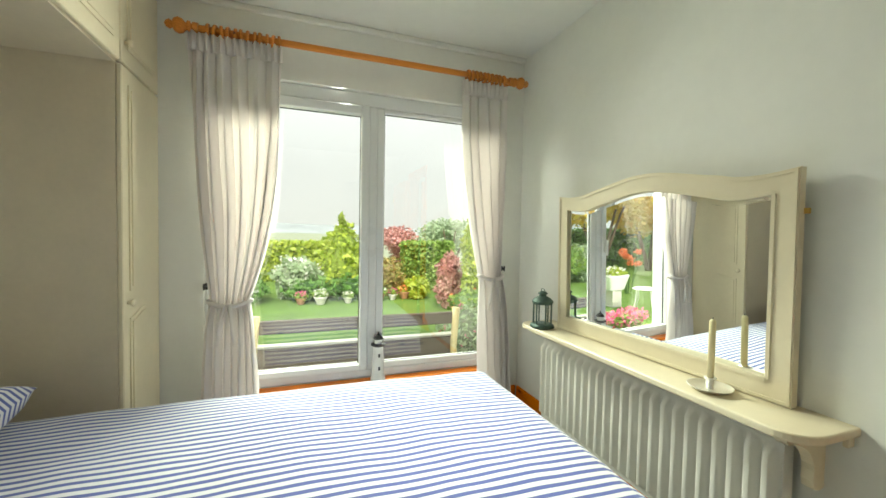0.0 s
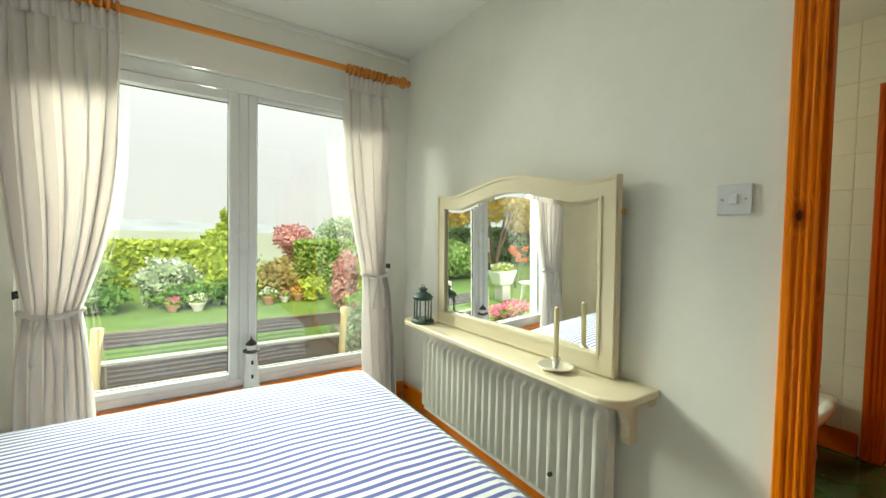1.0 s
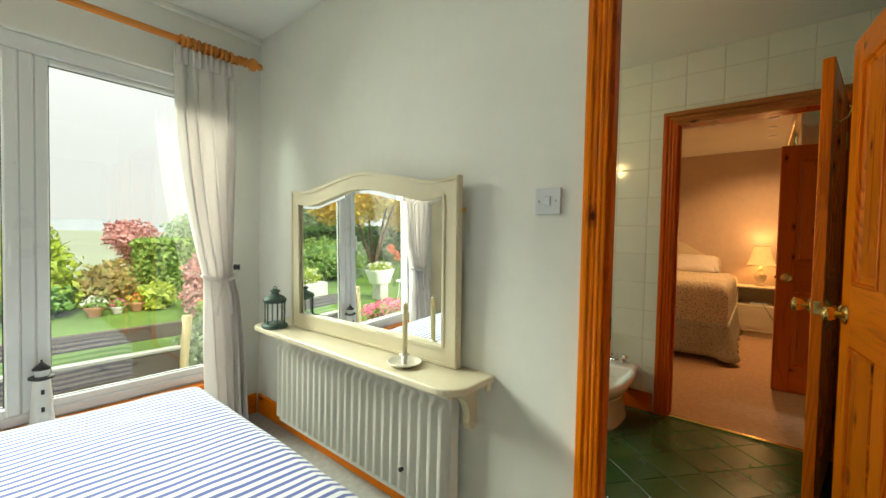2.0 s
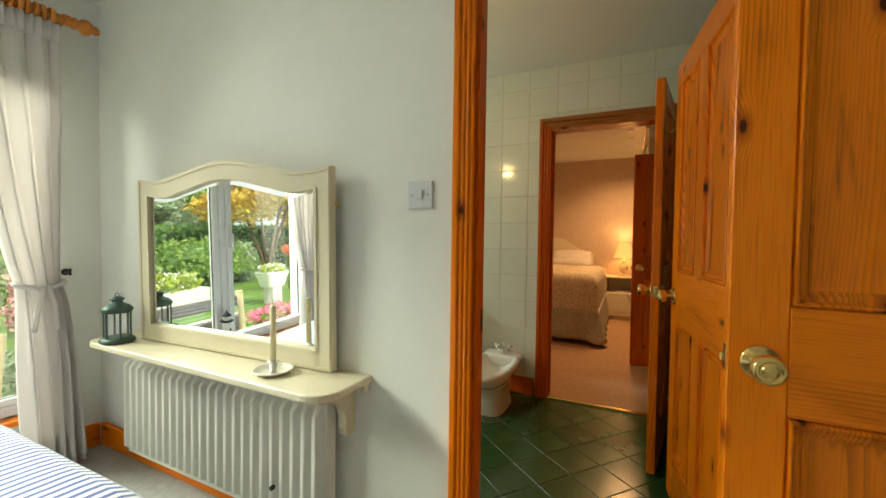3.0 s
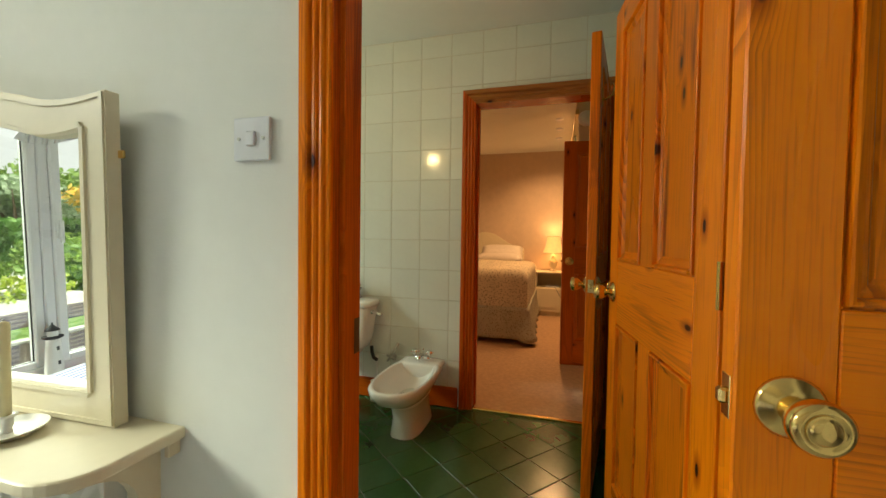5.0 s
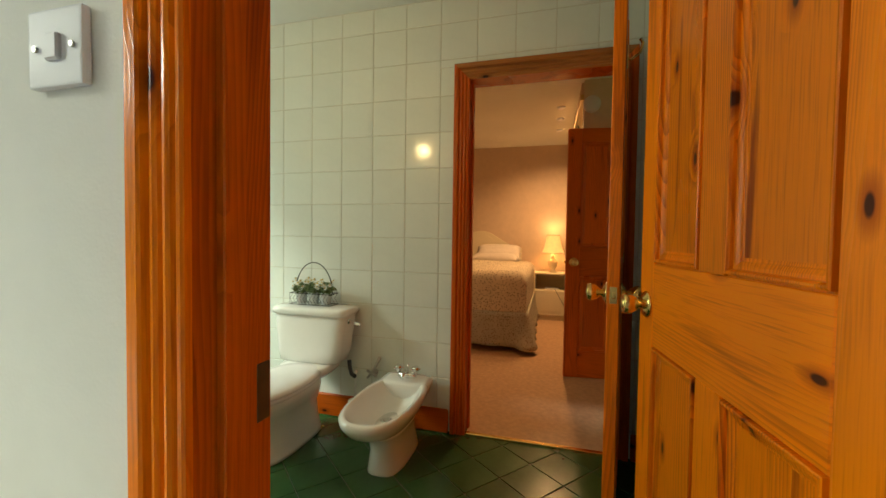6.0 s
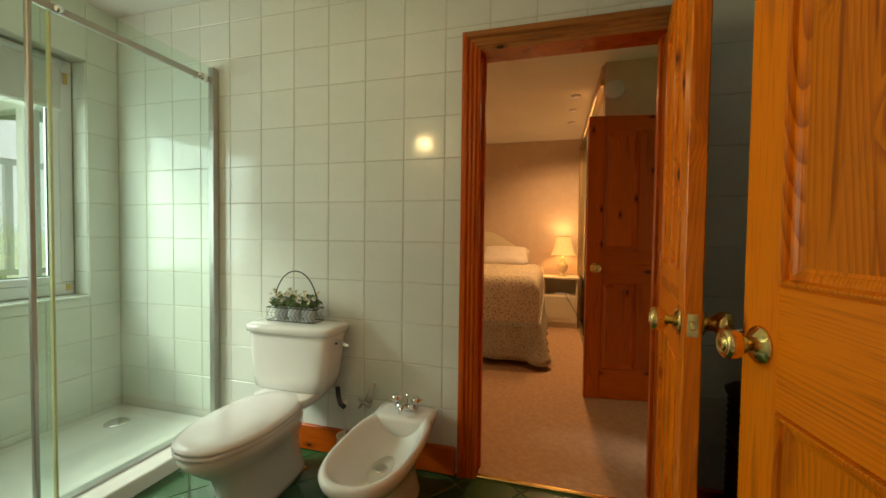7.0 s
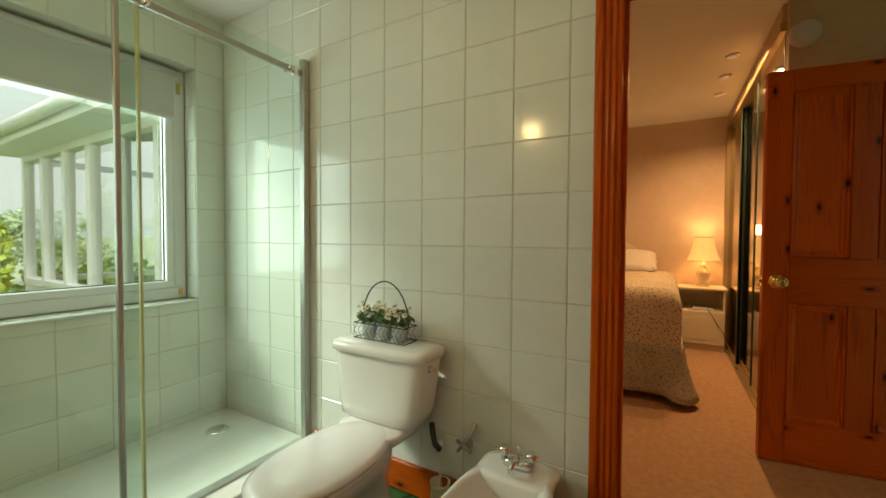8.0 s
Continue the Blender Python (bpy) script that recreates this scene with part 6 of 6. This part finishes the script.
# low timber bench outside the window
gb_ = thing("garden_bench", (0.45, 3.05, GZ + 0.012), "weathered timber bench with rustic branch posts on the patio", "bench")
zb = -(GZ + 0.012)
part("back_rail", box(-0.80, 0.86, -0.02, 0.02, 0.425 + zb, 0.528 + zb, 0.006), TIMBER, gb_, "dark weathered back rail")
part("middle_ledge", box(-0.80, 0.86, -0.03, 0.05, 0.318 + zb, 0.338 + zb, 0.006), GREYT, gb_, "silvered timber ledge")
part("lower_board", box(-0.80, 0.86, -0.015, 0.015, 0.09 + zb, 0.312 + zb, 0.004), TIMBER, gb_)
part("seat", box(-0.80, 0.86, 0.02, 0.42, 0.06 + zb, 0.10 + zb, 0.01), GREYT, gb_)
for x in (-0.78, 0.84):
    part("post", sweep([(x, 0.0, 0.0), (x + 0.012, -0.015, 0.25), (x - 0.012, -0.02, 0.5), (x + 0.01, -0.02, 0.855)], 0.035, 9, radii=[0.042, 0.035, 0.03, 0.034]), BRANCH, gb_, "knobbly peeled branch post", True)
    part("leg", sweep([(x, 0.40, 0.0), (x, 0.40, 0.33)], 0.035, 9), BRANCH, gb_)

# seen by way of the mirror
hedge("tall_hedge", -14.0, -4.6, 11.0, 12.0, 1.15, "deep", 21, 5200, 0.10, "tall dark green hedge across the garden")
tree("golden_maple", -6.7, 9.1, 3.3, 1.75, "gold", 22, 6600, 0.09, "golden-orange maple with several stems")
tree("golden_maple", -9.6, 9.6, 3.5, 1.9, "gold", 23, 4200, 0.09, "golden-orange maple with several stems")
shrub("round_bush", -4.45, 9.0, 0.90, 1.10, "green", 24, 3200, 0.06, "large rounded green bush on the lawn")
tree("garden_tree", -5.5, 12.4, 2.35, 1.5, "grey", 25, 5400, 0.10, "broad hazy grey-green tree beyond the lawn")
tree("garden_tree", -7.6, 13.2, 2.9, 1.7, "green", 26, 4200, 0.11, "broad green tree beyond the lawn")
shrub("variegated_shrub", -5.35, 8.6, 0.75, 0.42, "grey", 27, 1200, 0.06, "pale variegated shrub by the maple")
tgh = thing("stone_trough", (-2.25, 7.1, GZ), "pale stone trough planted with white and yellow flowers", "planter")
part("trough", box(-0.75, 0.75, -0.25, 0.25, 0, 0.30, 0.03, seg=2), STONEP, tgh)
leaves("foliage", tgh, G["lime"], 1500, (0, 0, 0.42), (0.72, 0.30, 0.20), 0.05, 301, 0.7)
leaves("blossom", tgh, G["white"], 320, (0, 0, 0.50), (0.72, 0.30, 0.16), 0.035, 302, 0.4)
pl = thing("pedestal_planter", (-3.32, 5.55, GZ), "white pedestal planter overflowing with pale flowers", "planter")
part("plinth", box(-0.12, 0.12, -0.12, 0.12, 0, 0.34, 0.015, seg=2), STONEP, pl)
part("trough", loft([(0.34, 0, 0, 0.20, 0.14, 6), (0.52, 0, 0, 0.26, 0.18, 6), (0.60, 0, 0, 0.29, 0.20, 6), (0.63, 0, 0, 0.29, 0.20, 6)], 32), WHITEP, pl)
leaves("foliage", pl, G["lime"], 600, (0, 0, 0.66), (0.28, 0.2, 0.10), 0.04, 303, 0.7)
leaves("blossom", pl, G["white"], 260, (0, 0, 0.70), (0.28, 0.2, 0.09), 0.03, 304, 0.4)
ch = thing("garden_chair", (-3.35, 4.85, GZ), "white wrought iron garden chair on the lawn", "chair", rz=-30)
part("seat", lathe([(0.0, 0.43), (0.20, 0.43), (0.21, 0.44), (0.20, 0.455), (0.0, 0.455)], 24), IRON, ch)
for k in range(4):
    a = math.pi / 4 + math.pi / 2 * k
    part("leg", sweep([(0.16 * math.cos(a), 0.16 * math.sin(a), 0.43), (0.19 * math.cos(a), 0.19 * math.sin(a), 0.2), (0.25 * math.cos(a), 0.25 * math.sin(a), 0.0)], 0.011, 8), IRON, ch, smooth=True)
part("back_hoop", sweep([(0.19 * math.cos(a), -0.17 - 0.08 * math.sin(a), 0.44 + 0.50 * math.sin(a) ** 0.8) for a in [math.pi * k / 20 for k in range(21)]], 0.013, 8), IRON, ch, smooth=True)
for x in (-0.1, -0.03, 0.04, 0.1):
    part("back_bar", sweep([(x, -0.17, 0.44), (x * 0.8, -0.24, 0.88 - abs(x))], 0.008, 6), IRON, ch)
wb = thing("window_trough", (-1.02, 3.32, GZ + 0.012), "trough of magenta flowers below the window", "planter")
part("trough", box(-0.38, 0.38, -0.12, 0.12, 0, 0.34, 0.015, seg=2), TERRA, wb)
leaves("foliage", wb, G["green"], 700, (0, 0, 0.40), (0.38, 0.14, 0.10), 0.03, 305, 0.7)
leaves("blossom", wb, G["magenta"], 420, (0, 0, 0.46), (0.38, 0.15, 0.10), 0.026, 306, 0.5)
ol = thing("orange_blooms", (-4.85, 6.5, GZ), "tall orange flowers on leaning stems", "flowers")
rng = random.Random(9)
for k in range(9):
    x, y, z = rng.uniform(-0.35, 0.35), rng.uniform(-0.2, 0.2), rng.uniform(0.65, 1.15)
    part("stem", sweep([(x * 0.3, y * 0.3, 0), (x * 0.7, y * 0.7, z * 0.6), (x, y, z)], 0.008, 6), CORE["green"], ol)
    leaves("bloom", ol, G["orange"], 60, (x, y, z), (0.08, 0.08, 0.06), 0.035, 400 + k, 0.6)

# conservatory beside the bathroom window
cv = thing("conservatory", (3.45, 2.85, GZ), "white framed glazed conservatory with a gutter", "conservatory")
part("dwarf_wall", box(0, 0.12, 0.0, 4.1, 0, 0.85, 0.01), WHITEP, cv)
for y in (0.0, 0.72, 1.42, 2.08, 2.72, 3.38, 4.02):
    part("post", box(-0.01, 0.09, y, y + 0.085, 0.85, 2.42, 0.008), WHITEP, cv)
for a, b in ((0.85, 0.93), (2.34, 2.42)):
    part("rail", box(-0.012, 0.088, 0.0, 4.1, a, b, 0.006), WHITEP, cv)
for y in (0.085, 0.805, 1.505, 2.165, 2.805, 3.465):
    pn = part("pane", box(0.035, 0.041, y, y + 0.60, 0.93, 2.34), GLASS, cv)
    pn.visible_shadow = False
part("end_rail", box(0.0, 3.0, 4.02, 4.10, 0.85, 0.93, 0.006), WHITEP, cv)
part("end_rail", box(0.0, 3.0, 4.02, 4.10, 2.34, 2.42, 0.006), WHITEP, cv)
for x in (1.5, 2.92):
    part("end_post", box(x, x + 0.08, 4.02, 4.10, 0.93, 2.34, 0.006), WHITEP, cv)
part("soffit", box(-0.30, 0.10, 0.0, 4.25, 2.42, 2.46, 0.005), WHITEP, cv)
part("fascia", box(-0.32, -0.30, 0.0, 4.25, 2.42, 2.58, 0.004), WHITEP, cv)
part("gutter", sweep([(-0.37, 0.0, 2.54), (-0.37, 4.25, 2.53)], 0.055, 12), WHITEP, cv, smooth=True)
part("roof_slope", slab([(-0.32, 2.58), (3.0, 3.25), (3.0, 3.30), (-0.32, 2.63)], "y", 0.0, 4.25), PAVE, cv)
shrub("border_shrub", 4.6, 8.2, 0.7, 1.0, "green", 31, 1600, 0.07, "leafy green border shrub beyond the conservatory")
shrub("border_shrub", 2.75, 6.0, 0.25, 0.4, "green", 33, 900, 0.05, "low lime-green border shrub", accent=("orange", 60, 0.03))


# ---- wall tiles and floor tiles ----
def minus(r, h):
    """Rectangle r less rectangle h, as up to four rectangles (u0, u1, z0, z1)."""
    if h[0] >= r[1] or h[1] <= r[0] or h[2] >= r[3] or h[3] <= r[2]:
        return [r]
    out = []
    if r[2] < h[2]:
        out.append((r[0], r[1], r[2], h[2]))
    if r[3] > h[3]:
        out.append((r[0], r[1], h[3], r[3]))
    a, b = max(r[2], h[2]), min(r[3], h[3])
    if r[0] < h[0]:
        out.append((r[0], h[0], a, b))
    if r[1] > h[1]:
        out.append((h[1], r[1], a, b))
    return out


tile_meshes = {}


def tile_piece(name, w, h, mat, t=0.008):
    key = (name, round(w, 3), round(h, 3))
    if key not in tile_meshes:
        bm = box(-w / 2, w / 2, -h / 2, h / 2, 0, t, 0.0022)
        me = bpy.data.meshes.new(name)
        bm.to_mesh(me)
        bm.free()
        me.materials.append(mat)
        tile_meshes[key] = me
    return tile_meshes[key]


def clad(parent, cells, put, mat=TILE, gap=0.0032):
    rng = random.Random(4)
    for u0, u1, z0, z1 in cells:
        if u1 - u0 < 0.012 or z1 - z0 < 0.012:
            continue
        ob = new("tile", tile_piece("tile", u1 - u0 - gap, z1 - z0 - gap, mat))
        ob.parent = parent
        ob.matrix_basis = put((u0 + u1) / 2, (z0 + z1) / 2) @ pose(0, 0, 0, rng.uniform(-0.12, 0.12), rng.uniform(-0.12, 0.12), 0)


we, wn_ = bpy.data.objects["wall_bath_east"], bpy.data.objects["wall_bath_north"]
face_x = Matrix(((0, 0, -1, 0), (1, 0, 0, 0), (0, 1, 0, 0), (0, 0, 0, 1)))
face_y = Matrix(((1, 0, 0, 0), (0, 0, -1, 0), (0, 1, 0, 0), (0, 0, 0, 1)))
zj = [0.0] + [0.106 + 0.2003 * k for k in range(12)] + [H2]
yj = [BY0] + [v for v in (0.532 + 0.2075 * k for k in range(-9, 10)) if BY0 + 0.02 < v < 2.40] + [2.414]
cells = []
for a, b in zip(yj, yj[1:]):
    for c, d in zip(zj, zj[1:]):
        cells += minus((a, b, c, d), (-0.685, 0.235, -1, 2.066))
clad(we, cells, lambda u, z: Matrix.Translation((BX1 + 0.0058, u, z)) @ face_x)
xj = [1.63] + [3.13 - 0.2075 * k for k in range(7, -1, -1)] + [3.294]
cells = []
for a, b in zip(xj, xj[1:]):
    for c, d in zip(zj, zj[1:]):
        cells += minus((a, b, c, d), (1.95, 3.13, 0.76, 2.12))
clad(wn_, cells, lambda u, z: Matrix.Translation((u, BY1 + 0.0075, z)) @ face_y)
# window reveal
cells = [(2.424, 2.53, max(c, 0.776), min(d, 2.12)) for c, d in zip(zj, zj[1:]) if d > 0.8 and c < 2.10]
clad(wn_, cells, lambda u, z: Matrix.Translation((3.1345, u, z)) @ face_x)
fl = bpy.data.objects["floor_bathroom"]
ang = radians(-40.3)
P = 0.2035
for i in range(-14, 15):
    for j in range(-14, 15):
        cx = 2.511 + P * ((i + 0.5) * math.cos(ang) - (j + 0.5) * math.sin(ang))
        cy = 0.022 + P * ((i + 0.5) * math.sin(ang) + (j + 0.5) * math.cos(ang))
        if 1.66 < cx < 3.40 and -1.45 < cy < 1.72:
            ob = new("tile", tile_piece("floor_tile", P - 0.0035, P - 0.0035, FTILE))
            ob.parent = fl
            ob.matrix_basis = pose(cx, cy, -0.010, 0, 0, math.degrees(ang))
